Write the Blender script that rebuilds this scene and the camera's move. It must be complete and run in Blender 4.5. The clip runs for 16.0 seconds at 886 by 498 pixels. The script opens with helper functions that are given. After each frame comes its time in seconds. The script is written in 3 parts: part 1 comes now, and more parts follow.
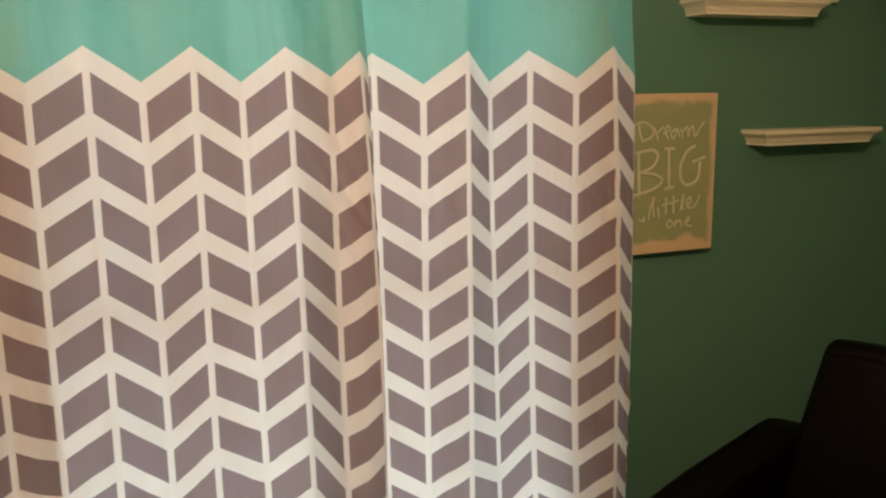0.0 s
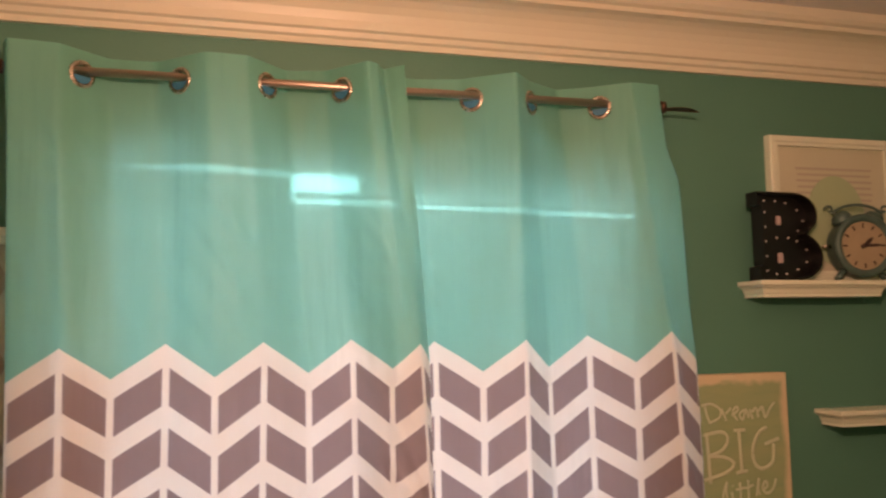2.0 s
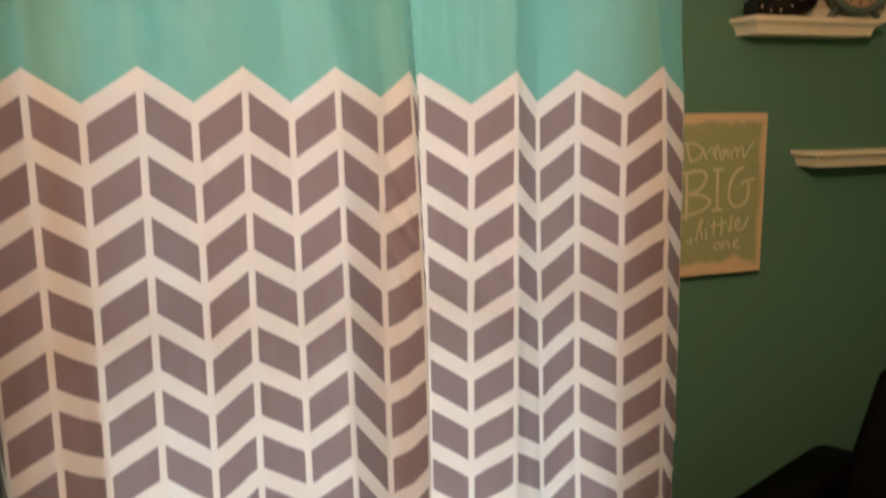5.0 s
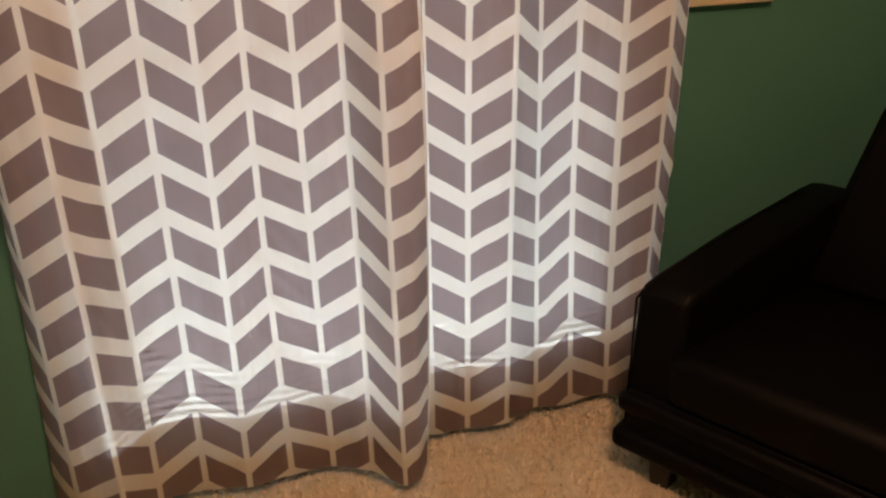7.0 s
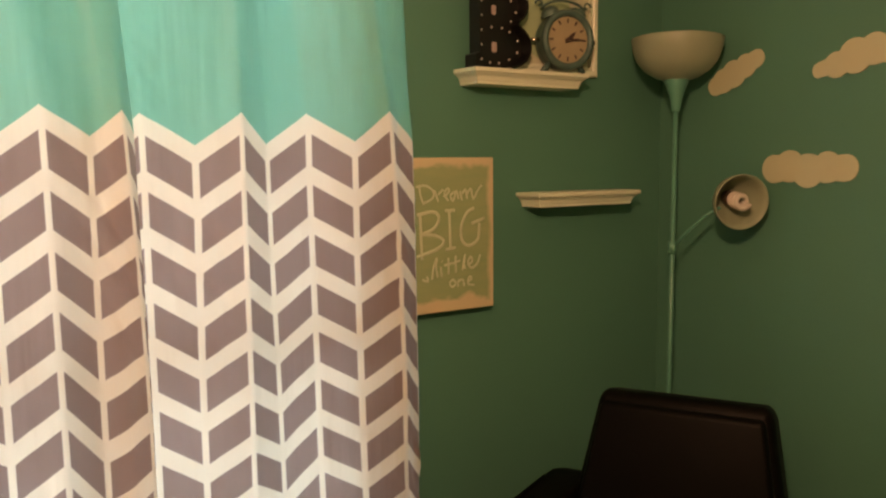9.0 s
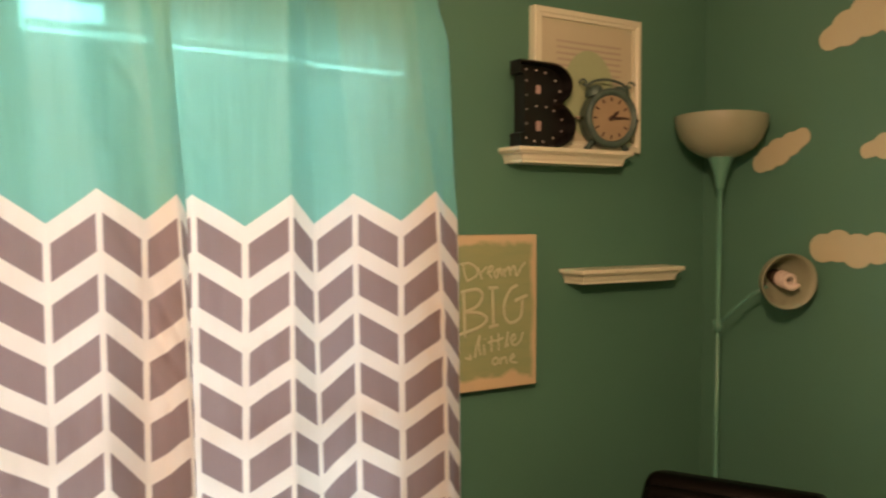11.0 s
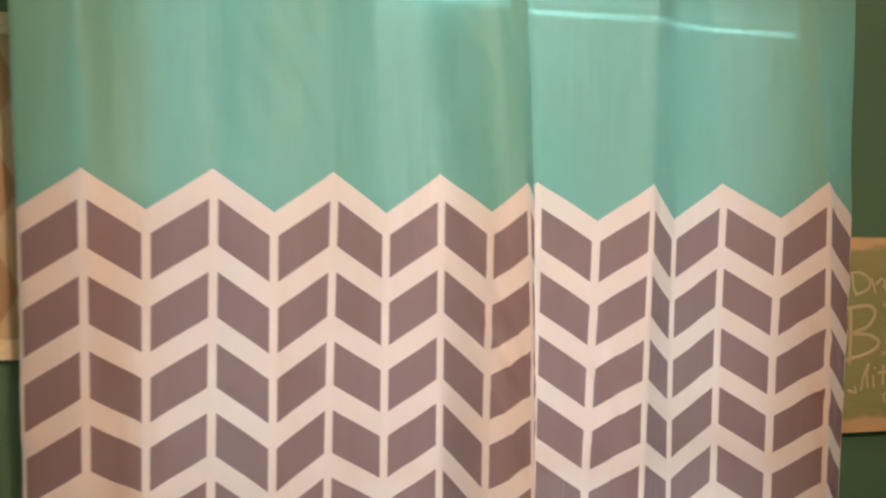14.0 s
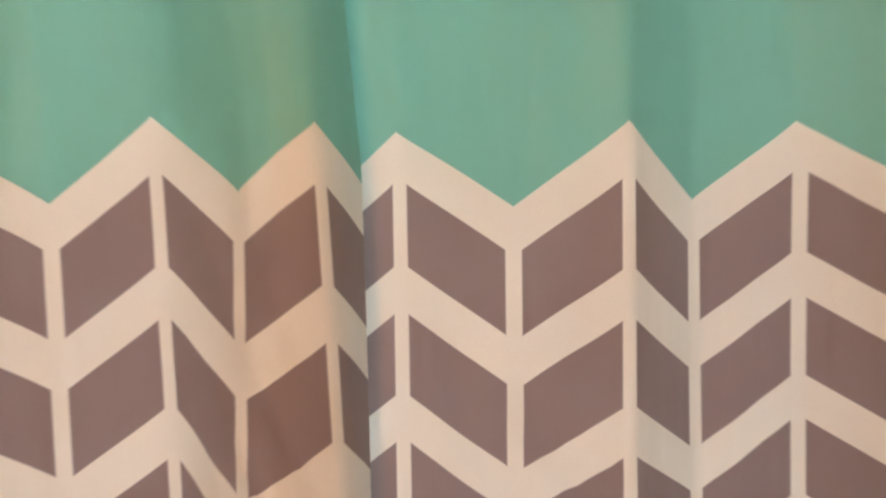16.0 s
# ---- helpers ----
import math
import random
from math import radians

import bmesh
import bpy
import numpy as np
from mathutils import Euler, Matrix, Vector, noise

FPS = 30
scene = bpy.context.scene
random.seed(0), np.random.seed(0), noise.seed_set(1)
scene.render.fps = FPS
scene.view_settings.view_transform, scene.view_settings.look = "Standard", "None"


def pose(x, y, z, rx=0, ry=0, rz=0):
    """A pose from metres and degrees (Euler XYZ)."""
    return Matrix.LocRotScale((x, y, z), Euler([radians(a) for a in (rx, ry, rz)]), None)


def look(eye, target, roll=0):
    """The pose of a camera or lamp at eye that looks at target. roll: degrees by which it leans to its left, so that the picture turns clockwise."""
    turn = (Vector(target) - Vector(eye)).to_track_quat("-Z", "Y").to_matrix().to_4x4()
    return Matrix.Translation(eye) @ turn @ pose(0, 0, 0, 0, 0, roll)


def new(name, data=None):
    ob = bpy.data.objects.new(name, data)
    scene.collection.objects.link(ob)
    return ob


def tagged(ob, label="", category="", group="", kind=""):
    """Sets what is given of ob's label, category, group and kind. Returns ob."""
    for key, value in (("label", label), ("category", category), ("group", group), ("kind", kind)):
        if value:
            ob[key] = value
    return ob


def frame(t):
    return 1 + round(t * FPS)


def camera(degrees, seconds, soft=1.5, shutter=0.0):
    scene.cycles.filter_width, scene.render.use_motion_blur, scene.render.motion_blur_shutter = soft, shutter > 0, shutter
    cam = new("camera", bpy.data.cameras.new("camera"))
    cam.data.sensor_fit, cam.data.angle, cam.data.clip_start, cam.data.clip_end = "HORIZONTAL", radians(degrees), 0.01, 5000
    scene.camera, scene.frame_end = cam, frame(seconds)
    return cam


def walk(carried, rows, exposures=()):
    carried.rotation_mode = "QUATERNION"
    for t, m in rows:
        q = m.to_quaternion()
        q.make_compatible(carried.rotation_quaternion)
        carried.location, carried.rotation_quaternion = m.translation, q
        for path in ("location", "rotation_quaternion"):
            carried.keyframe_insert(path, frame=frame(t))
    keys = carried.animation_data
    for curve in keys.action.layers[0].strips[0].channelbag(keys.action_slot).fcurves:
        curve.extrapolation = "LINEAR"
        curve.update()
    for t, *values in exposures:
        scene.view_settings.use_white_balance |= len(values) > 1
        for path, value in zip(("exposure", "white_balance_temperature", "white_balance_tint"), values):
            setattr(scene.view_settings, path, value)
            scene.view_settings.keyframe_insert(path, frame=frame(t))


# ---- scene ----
cam = camera(56.3, 16.0, soft=2.2, shutter=0.5)
PATH = [
    (0, (0.168, -1.805, 1.503), (0.868, 0.032, 1.138), -0.8),
    (0.5, (0.177, -1.821, 1.511), (0.843, 0.038, 1.192), -0.5),
    (1, (0.177, -1.841, 1.577), (0.833, 0.048, 1.523), 0.1),
    (1.5, (0.192, -1.867, 1.605), (0.795, 0.036, 1.734), -0.3),
    (2, (0.209, -1.859, 1.617), (0.734, 0.06, 1.815), -0.9),
    (2.5, (0.218, -1.86, 1.621), (0.595, 0.097, 1.796), -1.2),
    (3, (0.206, -1.839, 1.616), (0.539, 0.128, 1.764), -0.9),
    (3.2, (0.203, -1.835, 1.612), (0.546, 0.13, 1.753), -0.9),
    (5.3, (0.134, -1.774, 1.475), (0.78, 0.062, 1.016), -0.0),
    (5.5, (0.138, -1.778, 1.449), (0.758, 0.043, 0.903), -0.2),
    (6, (0.129, -1.777, 1.44), (0.74, -0.009, 0.732), -0.4),
    (6.5, (0.133, -1.767, 1.425), (0.729, -0.04, 0.61), -0.6),
    (7, (0.135, -1.763, 1.424), (0.727, -0.055, 0.567), -0.5),
    (7.5, (0.121, -1.769, 1.44), (0.783, -0.029, 0.708), 0.1),
    (8, (0.143, -1.766, 1.503), (0.936, 0.008, 1.032), 0.5),
    (8.5, (0.214, -1.82, 1.515), (1.21, -0.115, 1.197), 0.2),
    (8.7, (0.245, -1.839, 1.483), (1.333, -0.181, 1.223), -0.3),
    (10.8, (0.226, -1.828, 1.547), (1.311, -0.15, 1.465), -0.1),
    (11, (0.22, -1.815, 1.548), (1.263, -0.11, 1.47), -0.0),
    (11.5, (0.213, -1.819, 1.56), (1.09, -0.023, 1.474), -0.2),
    (12, (0.202, -1.818, 1.545), (0.825, 0.082, 1.488), -0.7),
    (12.5, (0.183, -1.807, 1.567), (0.667, 0.133, 1.507), -0.1),
    (13, (0.153, -1.731, 1.552), (0.608, 0.216, 1.507), 1.3),
    (13.5, (0.101, -1.596, 1.577), (0.583, 0.344, 1.506), 2.1),
    (14, (0.169, -1.486, 1.573), (0.624, 0.456, 1.435), 1.4),
    (14.5, (0.379, -1.35, 1.557), (0.712, 0.616, 1.394), 1.1),
    (15, (0.505, -1.213, 1.563), (0.754, 0.765, 1.410), 0.7),
    (15.5, (0.576, -0.981, 1.551), (0.852, 0.997, 1.447), 0.3),
    (16, (0.657, -0.792, 1.534), (0.835, 1.196, 1.414), -0.7),
]
# (seconds, stops, kelvin, tint) as the filming camera drifts
GRADE = [
    (0, -0.12, 6800, 21), (1.5, 0.05, 6850, 30), (2.2, 0.03, 6800, 43), (3.0, 0.05, 6800, 52), (3.2, 0.05, 6800, 52),
    (5.3, -0.15, 6850, 26), (7.0, -0.09, 6600, 25), (8.0, -0.12, 7000, 22), (8.6, 0.02, 7600, 21),
    (10.8, 0.33, 6900, 24), (11.5, 0.2, 6900, 26), (12.0, 0.0, 7050, 25), (13.5, -0.01, 6900, 32), (14.0, -0.06, 6950, 33), (14.5, -0.18, 7000, 31), (15.0, -0.24, 7000, 25), (15.5, -0.25, 7100, 26), (16.0, -0.32, 7300, 31),
]
walk(cam, [(t, look(eye, target, roll)) for t, eye, target, roll in PATH], GRADE)

# ---------------- light ----------------
world = bpy.data.worlds.new("daylight")
scene.world = world
world.use_nodes = True
_w = world.node_tree
_sky = _w.nodes.new("ShaderNodeTexSky")
_sky.sky_type, _sky.sun_disc, _sky.sun_elevation, _sky.sun_rotation = "NISHITA", False, radians(7.3), radians(20)
_w.links.new(_sky.outputs["Color"], _w.nodes["Background"].inputs["Color"])
_w.nodes["Background"].inputs["Strength"].default_value = 0.08

# Warm lamp close under the ceiling, above the walker
lamp = bpy.data.lights.new("ceiling_lamp_light", "POINT")
lamp.energy, lamp.color, lamp.shadow_soft_size = 66, (1.0, 0.575, 0.32), 0.07
new("ceiling_lamp_light", lamp).location = (0.46, -1.58, 2.04)
# Daylight that fills the window's opening
day = bpy.data.lights.new("window_daylight", "AREA")
day.energy, day.color, day.shape, day.size, day.size_y = 4.0, (0.52, 0.84, 1.0), "RECTANGLE", 1.33, 1.74
day.spread = radians(165)
_o = new("window_daylight", day)
_o.matrix_world = pose(0.605, 0.135, 1.12, -90, 0, 0)

# Low winter sun that falls on the blind at a slant
sun = bpy.data.lights.new("sun", "SUN")
sun.energy, sun.color, sun.angle = 13.2, (0.65, 0.86, 0.97), radians(5.0)
new("sun", sun).matrix_world = look((1.9, 4.0, 1.65), (0.45, 0.0, 1.1))

# ---------------- materials ----------------
def nodes_of(name):
    m = bpy.data.materials.new(name)
    m.use_nodes = True
    return m, m.node_tree, m.node_tree.nodes["Principled BSDF"]


def link(nt, a, b):
    nt.links.new(a, b)


def math_node(nt, op, a, b=None, c=None):
    n = nt.nodes.new("ShaderNodeMath")
    n.operation = op
    for i, v in enumerate((a, b, c)):
        if v is None:
            continue
        if isinstance(v, (int, float)):
            n.inputs[i].default_value = v
        else:
            nt.links.new(v, n.inputs[i])
    return n.outputs[0]


def mix_color(nt, fac, a, b, blend="MIX"):
    n = nt.nodes.new("ShaderNodeMix")
    n.data_type, n.blend_type = "RGBA", blend
    for sock, v in ((n.inputs[0], fac), (n.inputs[6], a), (n.inputs[7], b)):
        if isinstance(v, (int, float)):
            sock.default_value = v
        elif isinstance(v, tuple):
            sock.default_value = (*v, 1) if len(v) == 3 else v
        else:
            nt.links.new(v, sock)
    return n.outputs[2]


def noise_tex(nt, scale, detail=4, rough=0.55, coord="Object", stretch=None):
    tc = nt.nodes.new("ShaderNodeTexCoord")
    src = tc.outputs[coord]
    if stretch:
        mp = nt.nodes.new("ShaderNodeMapping")
        mp.inputs["Scale"].default_value = stretch
        nt.links.new(src, mp.inputs["Vector"])
        src = mp.outputs[0]
    n = nt.nodes.new("ShaderNodeTexNoise")
    n.inputs["Scale"].default_value, n.inputs["Detail"].default_value, n.inputs["Roughness"].default_value = scale, detail, rough
    nt.links.new(src, n.inputs["Vector"])
    return n.outputs["Fac"]


def bump(nt, height, strength, distance, target):
    b = nt.nodes.new("ShaderNodeBump")
    b.inputs["Strength"].default_value, b.inputs["Distance"].default_value = strength, distance
    nt.links.new(height, b.inputs["Height"])
    nt.links.new(b.outputs[0], target)
    return b


def plain(name, color, rough=0.5, metal=0.0, vary=0.12, scale=6.0, fine=60.0, relief=0.25, depth=0.001, stretch=None, spec=0.5):
    """A surface with broad stains, fine grain and a slight relief."""
    m, nt, b = nodes_of(name)
    big, small = noise_tex(nt, scale, 3, stretch=stretch), noise_tex(nt, fine, 4, stretch=stretch)
    lo, hi = tuple(c * (1 - vary) for c in color), tuple(min(1, c * (1 + vary)) for c in color)
    col = mix_color(nt, big, lo, hi)
    col = mix_color(nt, math_node(nt, "MULTIPLY", small, 0.3), col, tuple(c * (1 - 1.2 * vary) for c in color))
    link(nt, col, b.inputs["Base Color"])
    link(nt, math_node(nt, "MULTIPLY_ADD", small, 0.25, rough - 0.12), b.inputs["Roughness"])
    b.inputs["Metallic"].default_value = metal
    b.inputs["Specular IOR Level"].default_value = spec
    bump(nt, small, relief, depth, b.inputs["Normal"])
    return m


WALL = plain("wall_paint", (0.073, 0.215, 0.16), 0.55, vary=0.06, scale=1.7, fine=140, relief=0.35, depth=0.0015)
CEIL = plain("ceiling_paint", (0.74, 0.72, 0.67), 0.8, vary=0.04, scale=2, fine=90, relief=0.5, depth=0.002)
TRIM = plain("white_gloss_trim", (0.66, 0.655, 0.52), 0.38, vary=0.04, scale=4, fine=50, relief=0.15, stretch=(0.12, 1, 1))
SHELF = plain("white_shelf_lacquer", (0.68, 0.74, 0.60), 0.35, vary=0.05, scale=8, fine=70, relief=0.1)
CARPET = plain("beige_carpet", (0.74, 0.64, 0.46), 0.95, vary=0.14, scale=14, fine=220, relief=1.0, depth=0.008)
PILE = plain("carpet_pile", (0.80, 0.70, 0.50), 0.95, vary=0.12, scale=18, fine=300, relief=0.3)
LEATHER = plain("black_leather", (0.0028, 0.0024, 0.0019), 0.48, vary=0.3, scale=9, fine=230, relief=0.4, depth=0.0012, spec=0.08)
LEG = plain("black_wood", (0.012, 0.010, 0.009), 0.4, vary=0.3, fine=80, stretch=(1, 1, 0.1))
BLACK = plain("black_painted_metal", (0.005, 0.005, 0.005), 0.42, vary=0.25, scale=20, fine=160, relief=0.2)
BULB = plain("frosted_bulb", (0.60, 0.57, 0.53), 0.2, vary=0.05)
PLASTIC = plain("cream_lamp_plastic", (0.28, 0.33, 0.24), 0.42, vary=0.05, scale=5, fine=40, relief=0.08)
POLE = plain("mint_lamp_metal", (0.09, 0.28, 0.22), 0.35, vary=0.06, fine=50, relief=0.08)
DARKSOCKET = plain("brown_socket", (0.045, 0.03, 0.02), 0.5)
PATINA = plain("teal_patina_metal", (0.075, 0.14, 0.125), 0.45, metal=0.25, vary=0.4, scale=35, fine=160, relief=0.5)
FACE = plain("aged_clock_paper", (0.33, 0.28, 0.18), 0.6, vary=0.14, scale=22, fine=120)
INK = plain("dark_ink", (0.05, 0.03, 0.025), 0.6)
CLOUD = plain("cream_cloud_paint", (0.49, 0.51, 0.36), 0.65, vary=0.06, scale=9, fine=90)
PAPER = plain("cream_print_paper", (0.51, 0.53, 0.40), 0.7, vary=0.05, scale=6, fine=80, relief=0.1)
DIAMOND = plain("beige_diamond_print", (0.38, 0.32, 0.23), 0.7, vary=0.07, scale=12, fine=90, relief=0.1)
SAGE = plain("sage_green_print", (0.22, 0.34, 0.23), 0.7, vary=0.08, scale=14, fine=90, relief=0.1)
SAGE2 = plain("pale_sage_print", (0.35, 0.47, 0.29), 0.7, vary=0.08, scale=14, fine=90, relief=0.1)
PRINTLINE = plain("grey_print_lines", (0.42, 0.40, 0.33), 0.7)
HOOF = plain("brown_print", (0.16, 0.09, 0.05), 0.7)
LETTERPAINT = plain("white_brush_paint", (0.50, 0.57, 0.41), 0.5, vary=0.08, scale=40, fine=200, relief=0.4)
BRASS = plain("brushed_nickel", (0.56, 0.51, 0.43), 0.26, metal=1.0, vary=0.12, scale=20, fine=120, relief=0.12, stretch=(0.1, 1, 1))
RODMETAL = plain("brushed_bronze_rod", (0.50, 0.40, 0.33), 0.38, metal=1.0, vary=0.12, scale=10, fine=150, relief=0.1, stretch=(0.05, 1, 1))
BRONZE = plain("dark_bronze", (0.09, 0.052, 0.035), 0.4, metal=0.6, vary=0.3, scale=30, fine=150, relief=0.4)
# colour painted for the daylight that shows through the eyelets
DAYBLUE = plain("eyelet_daylight_blue", (0.03, 0.17, 0.30), 0.4, vary=0.08)
BLUE = plain("blue_fleece", (0.012, 0.03, 0.16), 0.9, vary=0.25, scale=25, fine=200, relief=0.8, depth=0.003)
VINYL = plain("white_blind_vinyl", (0.70, 0.72, 0.72), 0.5, vary=0.04)


def canvas_paint():
    """Cream canvas with a loose mint green brush field."""
    m, nt, b = nodes_of("canvas_paint")
    tc = nt.nodes.new("ShaderNodeTexCoord")
    sep = nt.nodes.new("ShaderNodeSeparateXYZ")
    link(nt, tc.outputs["Object"], sep.inputs[0])
    wob = noise_tex(nt, 9, 3, stretch=(1, 1, 1.4))
    wob2 = noise_tex(nt, 26, 4, stretch=(0.4, 1, 1.6))
    w = math_node(nt, "MULTIPLY_ADD", wob, 0.10, -0.05)
    ax = math_node(nt, "ABSOLUTE", sep.outputs[0])
    az = math_node(nt, "ABSOLUTE", sep.outputs[2])
    dx = math_node(nt, "ADD", math_node(nt, "SUBTRACT", 0.136, ax), math_node(nt, "MULTIPLY", w, 0.35))
    dz = math_node(nt, "ADD", math_node(nt, "SUBTRACT", 0.175, az), w)
    inside = math_node(nt, "MINIMUM", dx, dz)
    edge = math_node(nt, "MULTIPLY_ADD", inside, 70, 0.5)
    mask = nt.nodes.new("ShaderNodeClamp")
    link(nt, edge, mask.inputs[0])
    green = mix_color(nt, wob2, (0.12, 0.30, 0.16), (0.29, 0.37, 0.19))
    thin = noise_tex(nt, 6, 2, stretch=(0.5, 1, 2.2))
    green = mix_color(nt, math_node(nt, "MULTIPLY", thin, 0.45), green, (0.46, 0.43, 0.27))
    link(nt, mix_color(nt, mask.outputs[0], (0.56, 0.50, 0.33), green), b.inputs["Base Color"])
    b.inputs["Roughness"].default_value = 0.7
    bump(nt, noise_tex(nt, 420, 2), 0.3, 0.0006, b.inputs["Normal"])
    return m


PAINTED = canvas_paint()


def cloth():
    """Printed curtain cloth: plain teal above, white and grey chevrons below; daylight shines through it.
    UV x counts the printed columns, UV y is the height of the print in metres."""
    m, nt, b = nodes_of("chevron_cloth")
    uv = nt.nodes.new("ShaderNodeUVMap")
    sep = nt.nodes.new("ShaderNodeSeparateXYZ")
    link(nt, uv.outputs[0], sep.inputs[0])
    u, v = sep.outputs[0], sep.outputs[1]
    zig = math_node(nt, "PINGPONG", u, 1.0)
    d = math_node(nt, "SUBTRACT", math_node(nt, "MULTIPLY_ADD", zig, 0.071, 1.530), v)
    phase = math_node(nt, "FLOORED_MODULO", d, ROW)
    band = math_node(nt, "MULTIPLY", math_node(nt, "SUBTRACT", phase, 0.0415), 700)
    col = math_node(nt, "ABSOLUTE", math_node(nt, "SUBTRACT", u, math_node(nt, "ROUND", u)))
    line = math_node(nt, "MULTIPLY", math_node(nt, "SUBTRACT", col, 0.066), 70)
    grey = math_node(nt, "MINIMUM", band, line)
    cl = nt.nodes.new("ShaderNodeClamp")
    link(nt, grey, cl.inputs[0])
    last = math_node(nt, "MULTIPLY", math_node(nt, "SUBTRACT", ROW, phase), 700)
    cl2 = nt.nodes.new("ShaderNodeClamp")
    link(nt, math_node(nt, "MINIMUM", cl.outputs[0], last), cl2.inputs[0])
    top = nt.nodes.new("ShaderNodeClamp")
    link(nt, math_node(nt, "MULTIPLY_ADD", d, 700, 0.5), top.inputs[0])
    weave = noise_tex(nt, 500, 2, stretch=(1, 1, 1))
    soft = noise_tex(nt, 4, 3, stretch=(1, 1, 0.35))
    white = mix_color(nt, soft, (0.81, 0.765, 0.635), (0.87, 0.825, 0.70))
    dark = mix_color(nt, soft, (0.255, 0.188, 0.170), (0.30, 0.226, 0.206))
    teal = mix_color(nt, soft, (0.145, 0.475, 0.365), (0.19, 0.54, 0.43))
    pattern = mix_color(nt, cl2.outputs[0], white, dark)
    pattern = mix_color(nt, top.outputs[0], teal, pattern)
    pattern = mix_color(nt, math_node(nt, "MULTIPLY", weave, 0.12), pattern, (0.3, 0.3, 0.3))
    link(nt, pattern, b.inputs["Base Color"])
    b.inputs["Roughness"].default_value = 0.5
    b.inputs["Specular IOR Level"].default_value = 0.28
    b.inputs["Sheen Weight"].default_value = 0.05
    wr = noise_tex(nt, 6, 3, 0.45, stretch=(1.8, 1, 0.22))
    wr2 = noise_tex(nt, 30, 3, 0.5, stretch=(1, 1, 0.4))
    bm1 = bump(nt, wr, 0.6, 0.03, b.inputs["Normal"])
    bm2 = bump(nt, wr2, 0.25, 0.003, b.inputs["Normal"])
    link(nt, bm1.outputs[0], bm2.inputs["Normal"])
    tr = nt.nodes.new("ShaderNodeBsdfTranslucent")
    link(nt, pattern, tr.inputs["Color"])
    link(nt, bm2.outputs[0], tr.inputs["Normal"])
    mx = nt.nodes.new("ShaderNodeMixShader")
    mx.inputs[0].default_value = 0.42
    link(nt, b.outputs[0], mx.inputs[1])
    link(nt, tr.outputs[0], mx.inputs[2])
    link(nt, mx.outputs[0], nt.nodes["Material Output"].inputs["Surface"])
    return m


ROW = 0.1175
CLOTH = cloth()


def glass_material():
    m, nt, b = nodes_of("window_glass")
    b.inputs["Transmission Weight"].default_value, b.inputs["Roughness"].default_value, b.inputs["IOR"].default_value = 1.0, 0.02, 1.45
    return m


GLASS = glass_material()


def slat_material():
    """Thin white vinyl that lets some daylight through."""
    m, nt, b = nodes_of("thin_white_vinyl")
    b.inputs["Base Color"].default_value, b.inputs["Roughness"].default_value = (0.72, 0.74, 0.74, 1), 0.5
    tr = nt.nodes.new("ShaderNodeBsdfTranslucent")
    tr.inputs["Color"].default_value = (0.72, 0.76, 0.78, 1)
    mx = nt.nodes.new("ShaderNodeMixShader")
    mx.inputs[0].default_value = 0.3
    link(nt, b.outputs[0], mx.inputs[1])
    link(nt, tr.outputs[0], mx.inputs[2])
    clear = nt.nodes.new("ShaderNodeBsdfTransparent")
    clear.inputs["Color"].default_value = (0.9, 0.96, 1.0, 1)
    mx2 = nt.nodes.new("ShaderNodeMixShader")
    mx2.inputs[0].default_value = 0.22
    link(nt, mx.outputs[0], mx2.inputs[1])
    link(nt, clear.outputs[0], mx2.inputs[2])
    link(nt, mx2.outputs[0], nt.nodes["Material Output"].inputs["Surface"])
    return m


SLATVINYL = slat_material()

# ---------------- mesh helpers ----------------
def mesh_from(name, bm, material, smooth=False):
    me = bpy.data.meshes.new(name)
    bmesh.ops.recalc_face_normals(bm, faces=bm.faces)
    bm.to_mesh(me)
    bm.free()
    for m in material if isinstance(material, (list, tuple)) else (material,):
        me.materials.append(m)
    if smooth:
        for p in me.polygons:
            p.use_smooth = True
    return me


def part(name, bm, material, parent, label="", smooth=False):
    ob = new(name, mesh_from(name, bm, material, smooth))
    ob.parent = parent
    return tagged(ob, label)


def thing(name, label, category, m=None, group="", kind=""):
    ob = tagged(new(name), label, category, group, kind)
    if m is not None:
        ob.matrix_world = m
    return ob


def box_bm(x0, x1, y0, y1, z0, z1, bevel=0.0, seg=2, bm=None):
    bm = bm or bmesh.new()
    made = bmesh.ops.create_cube(bm, size=1)["verts"]
    for v in made:
        v.co = Vector(((x0 + x1) / 2 + v.co.x * (x1 - x0), (y0 + y1) / 2 + v.co.y * (y1 - y0), (z0 + z1) / 2 + v.co.z * (z1 - z0)))
    if bevel:
        edges = list({e for v in made for e in v.link_edges})
        bmesh.ops.bevel(bm, geom=edges, offset=bevel, segments=seg, affect="EDGES", profile=0.5)
    return bm


def lathe(profile, n=32, bm=None):
    """Turns (radius, height) pairs about z."""
    bm = bm or bmesh.new()
    rings = []
    for r, z in profile:
        rings.append([bm.verts.new((max(r, 1e-4) * math.cos(2 * math.pi * i / n), max(r, 1e-4) * math.sin(2 * math.pi * i / n), z)) for i in range(n)])
    for a, b in zip(rings, rings[1:]):
        for i in range(n):
            bm.faces.new((a[i], a[(i + 1) % n], b[(i + 1) % n], b[i]))
    return bm


def tube(points, radius, n=10, bm=None, closed=False, taper=None):
    """A round tube along points."""
    bm = bm or bmesh.new()
    pts = [Vector(p) for p in points]
    rings = []
